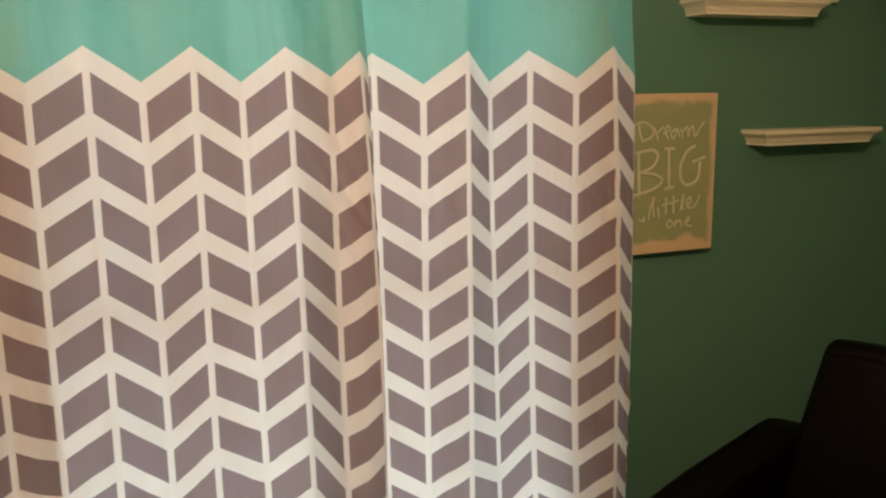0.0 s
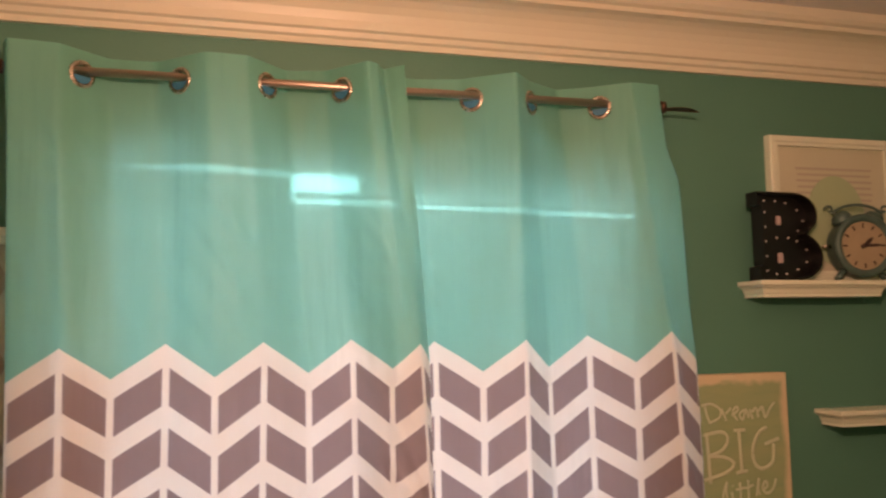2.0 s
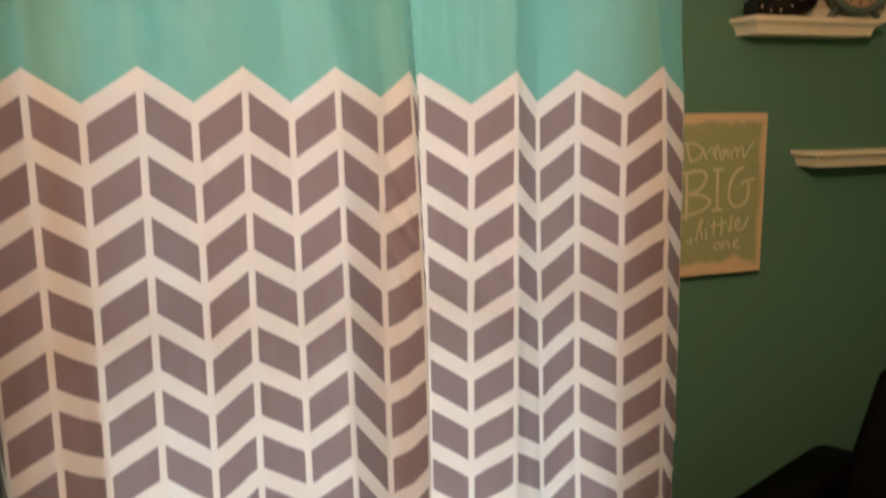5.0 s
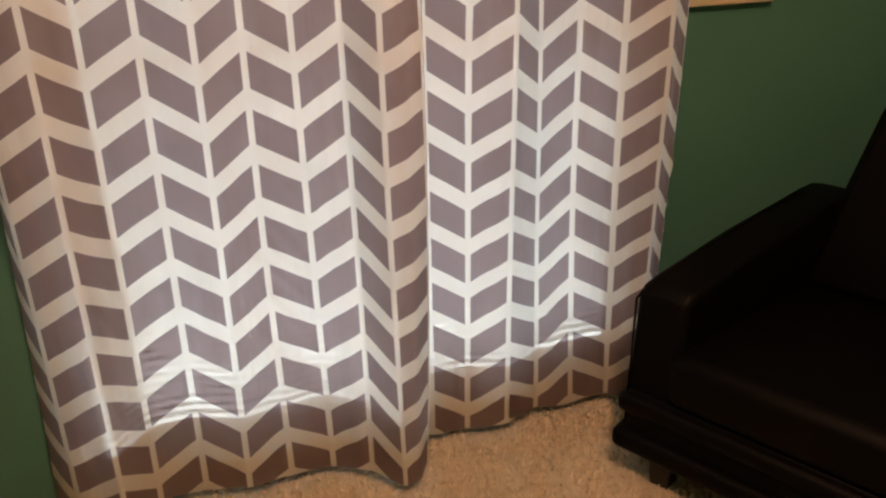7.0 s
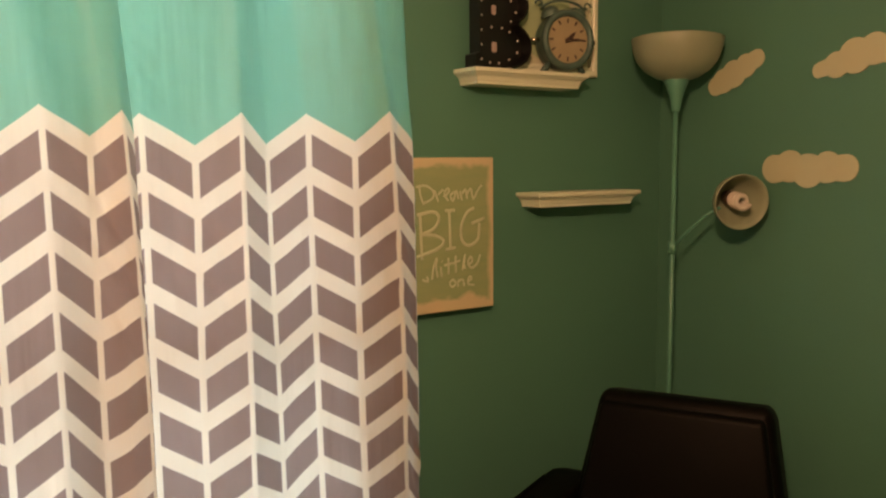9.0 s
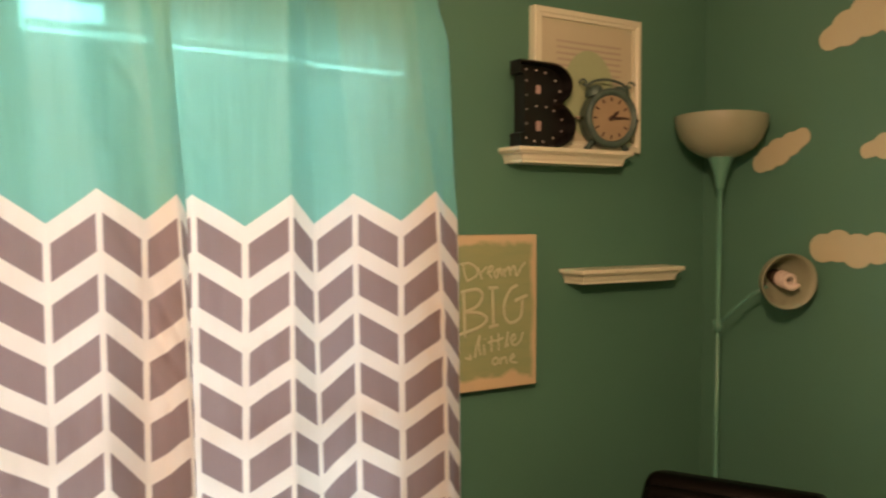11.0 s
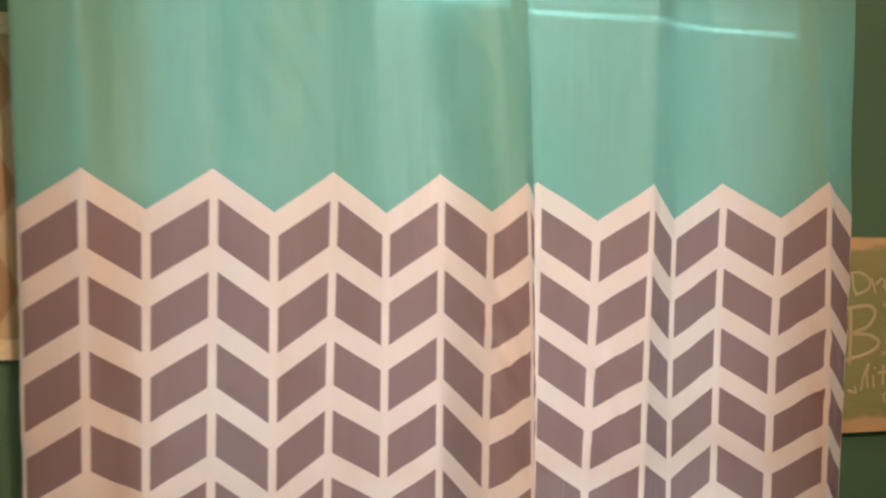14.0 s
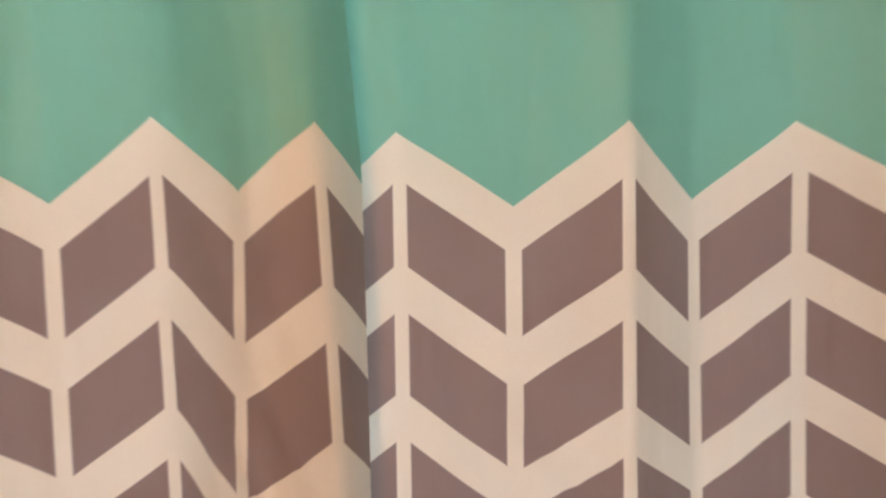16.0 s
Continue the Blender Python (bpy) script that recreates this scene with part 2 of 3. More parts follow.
    for i, p in enumerate(pts):
        if closed:
            t = pts[(i + 1) % len(pts)] - pts[i - 1]
        else:
            t = pts[min(i + 1, len(pts) - 1)] - pts[max(i - 1, 0)]
        q = t.to_track_quat("Z", "Y")
        r = radius * (taper(i / max(1, len(pts) - 1)) if taper else 1)
        rings.append([bm.verts.new(p + q @ Vector((r * math.cos(2 * math.pi * k / n), r * math.sin(2 * math.pi * k / n), 0))) for k in range(n)])
    pairs = list(zip(rings, rings[1:])) + ([(rings[-1], rings[0])] if closed else [])
    for a, b in pairs:
        for k in range(n):
            bm.faces.new((a[k], a[(k + 1) % n], b[(k + 1) % n], b[k]))
    if not closed:
        bm.faces.new(rings[0][::-1])
        bm.faces.new(rings[-1])
    return bm


def slab(outline, y0, y1, bm=None):
    """A plate: outline in (x, z), from y0 to y1."""
    bm = bm or bmesh.new()
    a = [bm.verts.new((x, y0, z)) for x, z in outline]
    b = [bm.verts.new((x, y1, z)) for x, z in outline]
    n = len(outline)
    bm.faces.new(a)
    bm.faces.new(b[::-1])
    for i in range(n):
        bm.faces.new((a[i], b[i], b[(i + 1) % n], a[(i + 1) % n]))
    return bm


def moved(bm, m):
    bmesh.ops.transform(bm, matrix=m, verts=bm.verts)
    return bm


def arc(cx, cz, rx, rz, a0, a1, n):
    return [(cx + rx * math.cos(radians(a0 + (a1 - a0) * i / n)), cz + rz * math.sin(radians(a0 + (a1 - a0) * i / n))) for i in range(n + 1)]


def structure(name, bm, material, label="", smooth=False):
    return tagged(new(name, mesh_from(name, bm, material, smooth)), label, name.split("_")[0], kind="structure")


# ---------------- the room ----------------
WX0, WX1, WZ0, WZ1 = -0.06, 1.27, 0.20, 2.01      # window opening
RX, LX, BY, TOP = 2.30, -2.1, -3.9, 2.434       # right wall, left wall, back wall, ceiling

bm = bmesh.new()
box_bm(LX, WX0, 0, 0.14, 0, TOP, bm=bm)
box_bm(WX1, RX, 0, 0.14, 0, TOP, bm=bm)
box_bm(WX0, WX1, 0, 0.14, 0, WZ0, bm=bm)
box_bm(WX0, WX1, 0, 0.14, WZ1, TOP, bm=bm)
structure("wall_north", bm, WALL, "teal green painted wall with the window")
structure("wall_east", box_bm(RX, RX + 0.12, BY, 0.14, 0, TOP), WALL, "teal green painted wall with cream clouds")
structure("wall_west", box_bm(LX - 0.12, LX, BY, 0.14, 0, TOP), WALL, "teal green painted wall")
structure("wall_south", box_bm(LX - 0.12, RX + 0.12, BY - 0.12, BY, 0, TOP), WALL, "teal green painted wall")
structure("floor", box_bm(LX, RX, BY, 0, -0.12, 0), CARPET, "beige shag carpet")
structure("ceiling", box_bm(LX - 0.12, RX + 0.12, BY - 0.12, 0.14, TOP, TOP + 0.1), CEIL, "cream painted ceiling")

# crown moulding: (out from wall, height) profile swept along each wall
CROWN = [(0, 2.277), (0.012, 2.277), (0.012, 2.291), (0.020, 2.295), (0.022, 2.307), (0.030, 2.311)]
CROWN += [(0.030 + 0.062 * (1 - math.cos(radians(a))), 2.311 + 0.075 * math.sin(radians(a))) for a in range(15, 91, 15)]
CROWN += [(0.098, 2.386), (0.098, 2.398), (0.110, 2.402), (0.118, 2.412), (0.118, 2.434), (0, 2.434)]


def crown(x0, x1, m):
    bm = bmesh.new()
    a = [bm.verts.new((x0, -d, z)) for d, z in CROWN]
    b = [bm.verts.new((x1, -d, z)) for d, z in CROWN]
    n = len(CROWN)
    for i in range(n):
        bm.faces.new((a[i], a[(i + 1) % n], b[(i + 1) % n], b[i]))
    bm.faces.new(a)
    bm.faces.new(b[::-1])
    return moved(bm, m)


structure("trim_north", crown(LX, RX, Matrix()), TRIM, "white crown moulding with stepped profile")
structure("trim_east", crown(-BY * -1, -0.0, Matrix.Translation((RX, 0, 0)) @ Matrix.Rotation(radians(-90), 4, "Z") @ Matrix.Scale(-1, 4, (1, 0, 0))), TRIM, "white crown moulding with stepped profile")

# window behind the curtains
win = thing("window_1", "white framed sash window behind the curtains", "window", kind="structure")
bm = bmesh.new()
for x0, x1, z0, z1 in ((WX0 + .002, WX0 + .05, WZ0 + .002, WZ1 - .002), (WX1 - .03, WX1 - .002, WZ0 + .002, WZ1 - .002), (WX0 + .05, WX1 - .03, WZ0 + .002, WZ0 + .06), (WX0 + .05, WX1 - .03, WZ1 - .02, WZ1 - .002), (WX0 + .05, WX1 - .03, 1.08, 1.12)):
    box_bm(x0, x1, 0.075, 0.115, z0, z1, 0.003, 1, bm)
part("window_frame", bm, TRIM, win)
bm = bmesh.new()
for x0, x1, z0, z1 in ((WX0 - .07, WX0 - .004, WZ0 - .06, WZ1 + .07), (WX1 + .004, WX1 + .02, WZ0 - .06, WZ1 + .07), (WX0 - .004, WX1 + .004, WZ1 + .004, WZ1 + .07), (WX0 - .004, WX1 + .004, WZ0 - .06, WZ0 - .004)):
    box_bm(x0, x1, -0.018, 0.0, z0, z1, 0.003, 1, bm)
part("casing", bm, TRIM, win)
for z0, z1 in ((WZ0 + .06, 1.08), (1.12, WZ1 - .02)):
    g = part("pane", box_bm(WX0 + .05, WX1 - .03, 0.092, 0.096, z0, z1), GLASS, win)
    g.visible_shadow = False
blind = thing("window_blind", "white vinyl slatted blind behind the curtains", "blind")
part("headrail", box_bm(WX0 + .01, WX1 - .01, 0.02, 0.062, 1.992, 2.006, 0.003, 1), VINYL, blind)
slat_bm = bmesh.new()
_n = 4
# each slat is slightly twisted along its length: more open at one end
_v = []
for k in range(9):
    sx, twist = -0.617 + 0.15425 * k, radians(3 - 0.75 * k)
    for dz in (0.0, 0.0012):
        _row = []
        for i in range(_n + 1):
            sy, sz = -0.0125 + 0.025 * i / _n, 0.003 * math.sin(math.pi * i / _n) + dz
            _row.append(slat_bm.verts.new((sx, sy * math.cos(twist) - sz * math.sin(twist), sy * math.sin(twist) + sz * math.cos(twist))))
        _v.append(_row)
for k in range(0, 16, 2):
    for i in range(_n):
        slat_bm.faces.new((_v[k + 1][i], _v[k + 1][i + 1], _v[k + 3][i + 1], _v[k + 3][i]))
        slat_bm.faces.new((_v[k][i], _v[k + 2][i], _v[k + 2][i + 1], _v[k][i + 1]))
slat_mesh = mesh_from("slat", slat_bm, SLATVINYL, True)
SLATS, PITCH = 81, 0.0215
for i in range(SLATS):
    # unseen tilts, set so that daylight brightens the lower cloth and streaks its top
    z = 1.985 - i * PITCH
    # closed above, ever more open towards the sill; a few near the top opened
    tilt = -(73 + 1.5 * math.sin(i * 2.1) - {3: 36, 6: 29, 8: 26}.get(i, 0) - 0.72 * max(0, i - 26))
    # added gap in two upper slats for a bright patch; next opens one side
    for x0, x1 in ((WX0 + .018, 0.40), (0.56, WX1 - .018)) if i in (1, 2, 3) else ((WX0 + .018, WX1 - .018),):
        if i == 3 and x0 > 0.5:
            x0 = 0.41
        lean = -64 if i == 3 and x0 < 0.4 else tilt
        s = new("slat", slat_mesh)
        s.parent = blind
        s.matrix_world = Matrix.Translation(((x0 + x1) / 2, 0.042, z)) @ Matrix.Rotation(radians(1.4 - 0.025 * i), 4, "Y") @ Matrix.Rotation(radians(lean), 4, "X") @ Matrix.Diagonal(((x1 - x0) / 1.234, 1, 1, 1))
part("bottom_rail", box_bm(WX0 + .02, WX1 - .02, 0.03, 0.055, 1.985 - SLATS * PITCH - 0.008, 1.985 - SLATS * PITCH + 0.006, 0.003, 1), VINYL, blind)

# ---------------- curtains ----------------
def spline(knots, values, u):
    """Smooth curve through values at knots (cubic, limited slopes)."""
    i = max(0, min(len(knots) - 2, next((k for k in range(len(knots) - 1) if u <= knots[k + 1]), len(knots) - 2)))

    def slope(k):
        if k == 0 or k == len(knots) - 1:
            j = min(k, len(knots) - 2)
            return (values[j + 1] - values[j]) / (knots[j + 1] - knots[j])
        return 0.8 * (values[k + 1] - values[k - 1]) / (knots[k + 1] - knots[k - 1])
    h = knots[i + 1] - knots[i]
    t = (u - knots[i]) / h
    a, b = values[i], values[i + 1]
    return 0.82 * (a + (b - a) * t) + 0.18 * ((2 * t ** 3 - 3 * t ** 2 + 1) * a + (t ** 3 - 2 * t ** 2 + t) * h * slope(i) + (-2 * t ** 3 + 3 * t ** 2) * b + (t ** 3 - t ** 2) * h * slope(i + 1))


def curtain(label, knots, top, mid, waist, low, rise, eyes, shift, seed, flap=0.0):
    """A grommet curtain panel: folds given as (x, y) at the rod, at the edge of the print, at the waist and at the hem, by printed column;
    rise is how much each column of the print sits above its neighbours."""
    thing_ob = thing("curtain", label, "curtain", group="pair of curtains")

    def at(u, z):
        (x0, y0), (x1, y1), (x2, y2), (x3, y3) = [(spline(knots, [p[0] for p in lv], u), spline(knots, [p[1] for p in lv], u)) for lv in (top, mid, waist, low)]
        if z >= 1.56:
            f = (z - 1.56) / 0.638
            x, y = x1 + (x0 - x1) * f, y1 + (y0 - y1) * f
        else:
            a = (z - 1.0) * (z - 0.045) / (0.56 * 1.515)
            b = (z - 1.56) * (z - 0.045) / (-0.56 * 0.955)
            c = (z - 1.56) * (z - 1.0) / (1.515 * 0.955)
            x, y = a * x1 + b * x2 + c * x3, a * y1 + b * y2 + c * y3
        soft = min(1, (2.2 - z) * 4)
        q = noise.noise(Vector((u * 0.7 + seed, z * 1.3, 0.3)))
        q2 = noise.noise(Vector((u * 2.3 + seed, z * 2.2 + u * 0.6, 4.3)))
        # slack diagonal wrinkles here and there
        here = max(0.0, noise.noise(Vector((u * 0.45 + seed, z * 2.0, 9.1))) - 0.05)
        q3 = 1 - abs(noise.noise(Vector((u * 0.5 + seed, z * 11 + u * 1.5, 6.7)))) * 4
        q3 = max(0.0, q3) * here
        if flap:
            k = max(0.0, min(1.0, u - 6)) * max(0.0, min(1.0, (2.06 - z) / 0.10, (z - 1.60) / 0.38))
            k = k * k * (3 - 2 * k)
            x, y = x + flap * k, y - 0.6 * flap * k
        return Vector((x, min(y + soft * (0.004 * q + 0.006 * q2 - 0.013 * q3), -0.012), z))

    def print_at(u, z):
        return u + shift, z - spline(knots, rise, u)

    us = np.linspace(knots[0], knots[-1], int(round((knots[-1] - knots[0]) * 12)) + 1)
    zs = [2.198 - 0.008 * i for i in range(14)] + list(np.linspace(2.086, 0.045, 170))
    holes = []
    for gx in eyes:
        gu = min(us, key=lambda q: abs(at(q, 2.146).x - gx))
        fine = np.linspace(gu - 0.2, gu + 0.2, 81)
        gu = min(fine, key=lambda q: abs(at(q, 2.146).x - gx))
        holes.append(gu)
    bm = bmesh.new()
    layer = bm.loops.layers.uv.new("UVMap")
    grid = []
    for z in zs:
        row = []
        for u in us:
            p = at(u, z)
            if z < 0.05:
                p.z += 0.010 * noise.noise(Vector((u * 0.9, seed, 0)))
            row.append((bm.verts.new(p), u, z))
        grid.append(row)
    for r0, r1 in zip(grid, grid[1:]):
        for c in range(len(us) - 1):
            quad = (r0[c], r0[c + 1], r1[c + 1], r1[c])
            mid_p = sum((q[0].co for q in quad), Vector()) / 4
            if any((at(g, 2.146) - mid_p).length < 0.0215 for g in holes):
                continue
            f = bm.faces.new([q[0] for q in quad])
            f.smooth = True
            for lp, q in zip(f.loops, quad):
                lp[layer].uv = print_at(q[1], q[2])
    for v in [v for v in bm.verts if not v.link_faces]:
        bm.verts.remove(v)
    me = bpy.data.meshes.new("panel")
    bm.to_mesh(me)
    bm.free()
    me.materials.append(CLOTH)
    body = new("panel", me)
    body.parent = thing_ob
    tagged(body, "teal cloth printed with grey and white chevrons")
    # folded hem band at the top and a stitched hem at the bottom
    for kind_of, z0, z1, off in (("seam", 0.125, 0.127, -0.0015), ("hem_lining", 0.064, 0.135, 0.006)):
        bm = bmesh.new()
        layer = bm.loops.layers.uv.new("UVMap")
        prev = None
        for u in us:
            pts = [(bm.verts.new(at(u, z) + Vector((0, off, 0))), u, z) for z in (z0, z1)]
            if prev:
                quad = (prev[0], pts[0], pts[1], prev[1])
                f = bm.faces.new([q[0] for q in quad])
                for lp, q in zip(f.loops, quad):
                    lp[layer].uv = print_at(q[1], q[2])
            prev = pts
        me = bpy.data.meshes.new(kind_of)
        bm.to_mesh(me)
        bm.free()
        me.materials.append(CLOTH)
        so = new(kind_of, me)
        so.parent = thing_ob
    for g in holes:
        p, a, b = at(g, 2.146), at(g - 0.12, 2.146), at(g + 0.12, 2.146)
        across = (b - a).normalized()
        up = Vector((0, 0, 1))
        nrm = across.cross(up).normalized()
        m = Matrix((across, nrm, up)).transposed().to_4x4()
        m.translation = p
        ring = bmesh.new()
        prof = [(0.0195, 0.0), (0.0205, 0.003), (0.0245, 0.0042), (0.0285, 0.003), (0.0295, 0), (0.0285, -0.003), (0.0245, -0.0042), (0.0205, -0.003), (0.0195, 0.0)]
        lathe(prof, 28, ring)
        bmesh.ops.remove_doubles(ring, verts=ring.verts, dist=1e-5)
        moved(ring, m @ Matrix.Rotation(radians(90), 4, "X"))
        eye = part("grommet", ring, BRASS, thing_ob, "metal eyelet ring", True)
        # blue plate below the rod: daylight behind the eyelet, put in as colour
        part("daylight_fill", moved(slab(arc(0, 0, 0.0198, 0.0198, 190, 350, 14), 0.001, 0.003), m), DAYBLUE, eye, "blue fill painted as daylight showing through the eyelet below the rod")
    return thing_ob


LEFT_U = [-0.7, 0, 1, 2, 3, 4, 5, 6, 7, 8, 8.5, 9, 9.35, 9.62]
RIGHT_U = [-0.55, 0, 1, 2, 3, 4, 5, 6, 7, 7.6]
curtain("teal and grey chevron curtain panel, its edge lapping over the other", LEFT_U,
        list(zip((-.205, -.19, -.10, -.015, .08, .18, .265, .35, .435, .515, .54, .56, .582, .598),
                 (-.10, -.135, -.125, -.045, -.045, -.135, -.13, -.045, -.06, -.15, -.135, -.10, -.125, -.14))),
        list(zip((-.172, -.180, -.078, .011, .114, .206, .303, .396, .488, .561, .590, .622, .640, .652),
                 (-.05, -.10, -.148, -.125, -.133, -.157, -.134, -.09, -.106, -.162, -.176, -.174, -.148, -.115))),
        list(zip((-.19, -.174, -.076, .005, .109, .209, .301, .402, .499, .556, .602, .644, .654, .656),
                 (-.03, -.10, -.131, -.08, -.085, -.113, -.099, -.076, -.102, -.188, -.20, -.185, -.155, -.125))),
        list(zip((-.234, -.177, -.075, -.003, .104, .203, .307, .412, .498, .559, .598, .632, .638, .638),
                 (-.03, -.109, -.166, -.10, -.098, -.128, -.117, -.115, -.17, -.253, -.245, -.20, -.165, -.135))),
        (0, 0, -.005, .004, 0, .004, 0, .004, .002, .012, .002, -.009, -.010, -.010),
        (-.06, .129, .308, .468), 0, 3.1)
curtain("teal and grey chevron curtain panel hanging beside the white ledge shelves", RIGHT_U,
        list(zip((.606, .645, .745, .855, .913, 1.0, 1.075, 1.15, 1.225, 1.232),
                 (-.05, -.045, -.065, -.145, -.085, -.035, -.075, -.13, -.125, -.10))),
        list(zip((.642, .685, .780, .870, .949, 1.055, 1.159, 1.245, 1.322, 1.30),
                 (-.04, -.038, -.095, -.132, -.064, -.059, -.087, -.117, -.08, -.035))),
        list(zip((.633, .685, .784, .879, .967, 1.072, 1.175, 1.282, 1.337, 1.31),
                 (-.045, -.06, -.073, -.113, -.049, -.036, -.065, -.096, -.07, -.03))),
        list(zip((.625, .685, .781, .884, .985, 1.09, 1.203, 1.266, 1.322, 1.30),
                 (-.05, -.08, -.089, -.11, -.077, -.078, -.078, -.125, -.075, -.03))),
        (-.005, -.006, -.003, -.005, .001, .001, .008, .008, .008, .008),
        (.768, .912, 1.09), 1, 8.4, 0.014)

# rod with its finials
rod = thing("curtain_rod", "brushed bronze curtain rod with leaf finials on wall brackets", "curtain rod")
RZ = 2.154
part("rod", moved(lathe([(0, 0), (0.009, 0), (0.009, 1.47), (0, 1.47)], 20), Matrix.Translation((-0.215, -0.09, RZ)) @ Matrix.Rotation(radians(90), 4, "Y")), RODMETAL, rod, smooth=True)


def leaf_finial():
    """A flat ribbed leaf that bows upwards."""
    bm = bmesh.new()
    rows = []
    for i in range(15):
        t = i / 14
        w = 0.022 * math.sin(math.pi * min(1, 0.12 + 0.88 * t)) ** 0.8 + 0.002
        row = []
        for j in range(11):
            q = -1 + 2 * j / 10
            row.append(bm.verts.new((-0.112 * t, q * w, 0.016 * math.sin(math.pi * t * 0.9) - 0.012 * t - 0.010 * q * q + 0.0012 * math.cos(q * 14))))
        rows.append(row)
    for a, b in zip(rows, rows[1:]):
        for j in range(10):
            bm.faces.new((a[j], a[j + 1], b[j + 1], b[j]))
    bmesh.ops.recalc_face_normals(bm, faces=bm.faces)
    bmesh.ops.solidify(bm, geom=bm.faces[:], thickness=0.004)
    return bm


part("finial", moved(leaf_finial(), Matrix.Translation((-0.205, -0.09, RZ + 0.006)) @ Matrix.Rotation(radians(-32), 4, "X")), BRONZE, rod, "reddish bronze ribbed leaf finial", True)
part("finial", moved(leaf_finial(), Matrix.Translation((1.255, -0.09, RZ - 0.002)) @ Matrix.Diagonal((-0.9, 0.8, 0.35, 1))), BRONZE, rod, "dark bronze leaf finial seen edge on", True)
for x in (-0.213, 1.254):
    part("collar", moved(lathe([(0, -0.006), (0.0145, -0.006), (0.0145, 0.006), (0, 0.006)], 20), Matrix.Translation((x, -0.09, RZ)) @ Matrix.Rotation(radians(90), 4, "Y")), BRONZE, rod, "", True)
for x in (-0.19, 1.236):
    bm = box_bm(x - 0.005, x + 0.005, -0.09, -0.003, RZ - 0.019, RZ - 0.011, 0.002, 1)
    box_bm(x - 0.012, x + 0.012, -0.005, 0.0, RZ - 0.05, RZ + 0.02, 0.002, 1, bm)
    part("bracket", bm, BRONZE, rod)

# ---------------- wall shelves and what they carry ----------------
def ledge(label, x0, x1, ztop):
    ob = thing("wall_shelf", label, "shelf", group="white ledge shelves")
    bm = box_bm(x0, x1, -0.100, -0.0, ztop - 0.012, ztop, 0.002, 2)
    part("shelf_board", bm, SHELF, ob)
    prof = [(0.007, 0.012), (0.008, 0.016), (0.014, 0.019), (0.017, 0.024), (0.019, 0.031), (0.021, 0.034), (0.021, 0.041)]
    bm = bmesh.new()
    rings = []
    for inset, drop in prof:
        z = ztop - drop
        rings.append([bm.verts.new(p) for p in ((x0 + inset, 0, z), (x0 + inset, -0.100 + inset, z), (x1 - inset, -0.100 + inset, z), (x1 - inset, 0, z))])
    for a, b in zip(rings, rings[1:]):
        for i in range(4):
            bm.faces.new((a[i], a[(i + 1) % 4], b[(i + 1) % 4], b[i]))
    bm.faces.new(rings[-1])
    part("moulding", bm, SHELF, ob)
    return ob


ledge("white ledge shelf with a moulded underside, carrying letter and clock", 1.502, 1.897, 1.731)
ledge("white ledge shelf with a moulded underside, empty", 1.713, 2.111, 1.402)


def letter():
    ob = thing("marquee_letter", "black metal marquee letter with small round bulbs on a shelf", "letter", pose(1.511, -0.048, 1.7315, 0, 0, 2) @ Matrix.Diagonal((0.89, 1.1, 0.99, 1)))
    H, W = 0.226, 0.222
    outer = [(0, 0), (0.125, 0)] + arc(0.125, 0.062, 0.092, 0.062, -90, 60, 14) + [(0.165, 0.118)] + arc(0.122, 0.171, 0.082, 0.055, -50, 90, 14)
    outer += [(0, H), (0, H - 0.034), (0.016, H - 0.038), (0.016, 0.038), (0, 0.034)]
    holes = ((0.091, 0.046, 0.108, 0.073), (0.091, 0.145, 0.106, 0.169))
    # front plate with two counters: built of strips between the openings
    bm = bmesh.new()
    slab(outer, 0.0, 0.005, bm)
    back = part("back_plate", bm, BLACK, ob)
    for name, off, d0, d1 in (("rim", 1.0, -0.034, 0.0),):
        bm = bmesh.new()
        n = len(outer)
        cx, cz = 0.10, H / 2
        inner = []
        for i in range(n):
            p0, p1, p2 = Vector(outer[i - 1]), Vector(outer[i]), Vector(outer[(i + 1) % n])
            t = (p2 - p0).normalized()
            inner.append(p1 + Vector((-t.y, t.x)) * 0.0045)
        fo = [bm.verts.new((x, d0, z)) for x, z in outer]
        fi = [bm.verts.new((p.x, d0, p.y)) for p in inner]
        bo = [bm.verts.new((x, d1, z)) for x, z in outer]
        bi = [bm.verts.new((p.x, d1, p.y)) for p in inner]
        for i in range(n):
            j = (i + 1) % n
            for quad in ((fo[i], fo[j], fi[j], fi[i]), (fo[i], bo[i], bo[j], fo[j]), (fi[i], fi[j], bi[j], bi[i])):
                bm.faces.new(quad)
        part(name, bm, BLACK, ob)
    for x0, z0, x1, z1 in holes:
        part("counter", box_bm(x0, x1, -0.006, -0.002, z0, z1, 0.0035, 2), PINK, ob, "pinkish cream opening of the letter")
    spots = [(0.052, z) for z in (0.026, 0.064, 0.102, 0.14, 0.178, 0.208)] + [(0.084, 0.018), (0.118, 0.018), (0.09, 0.208), (0.126, 0.204), (0.09, 0.112), (0.13, 0.112)]
    spots += [(0.158, 0.03), (0.190, 0.05), (0.192, 0.082), (0.160, 0.104), (0.165, 0.186), (0.184, 0.158), (0.165, 0.132)]
    for x, z in spots:
        bm = bmesh.new()
        bmesh.ops.create_uvsphere(bm, u_segments=10, v_segments=6, radius=0.0031)
        part("bulb", moved(bm, Matrix.Translation((x, -0.004, z))), BULB, ob, "small frosted bulb", True)


PINK = plain("pinkish_cream", (0.42, 0.35, 0.33), 0.6)
letter()


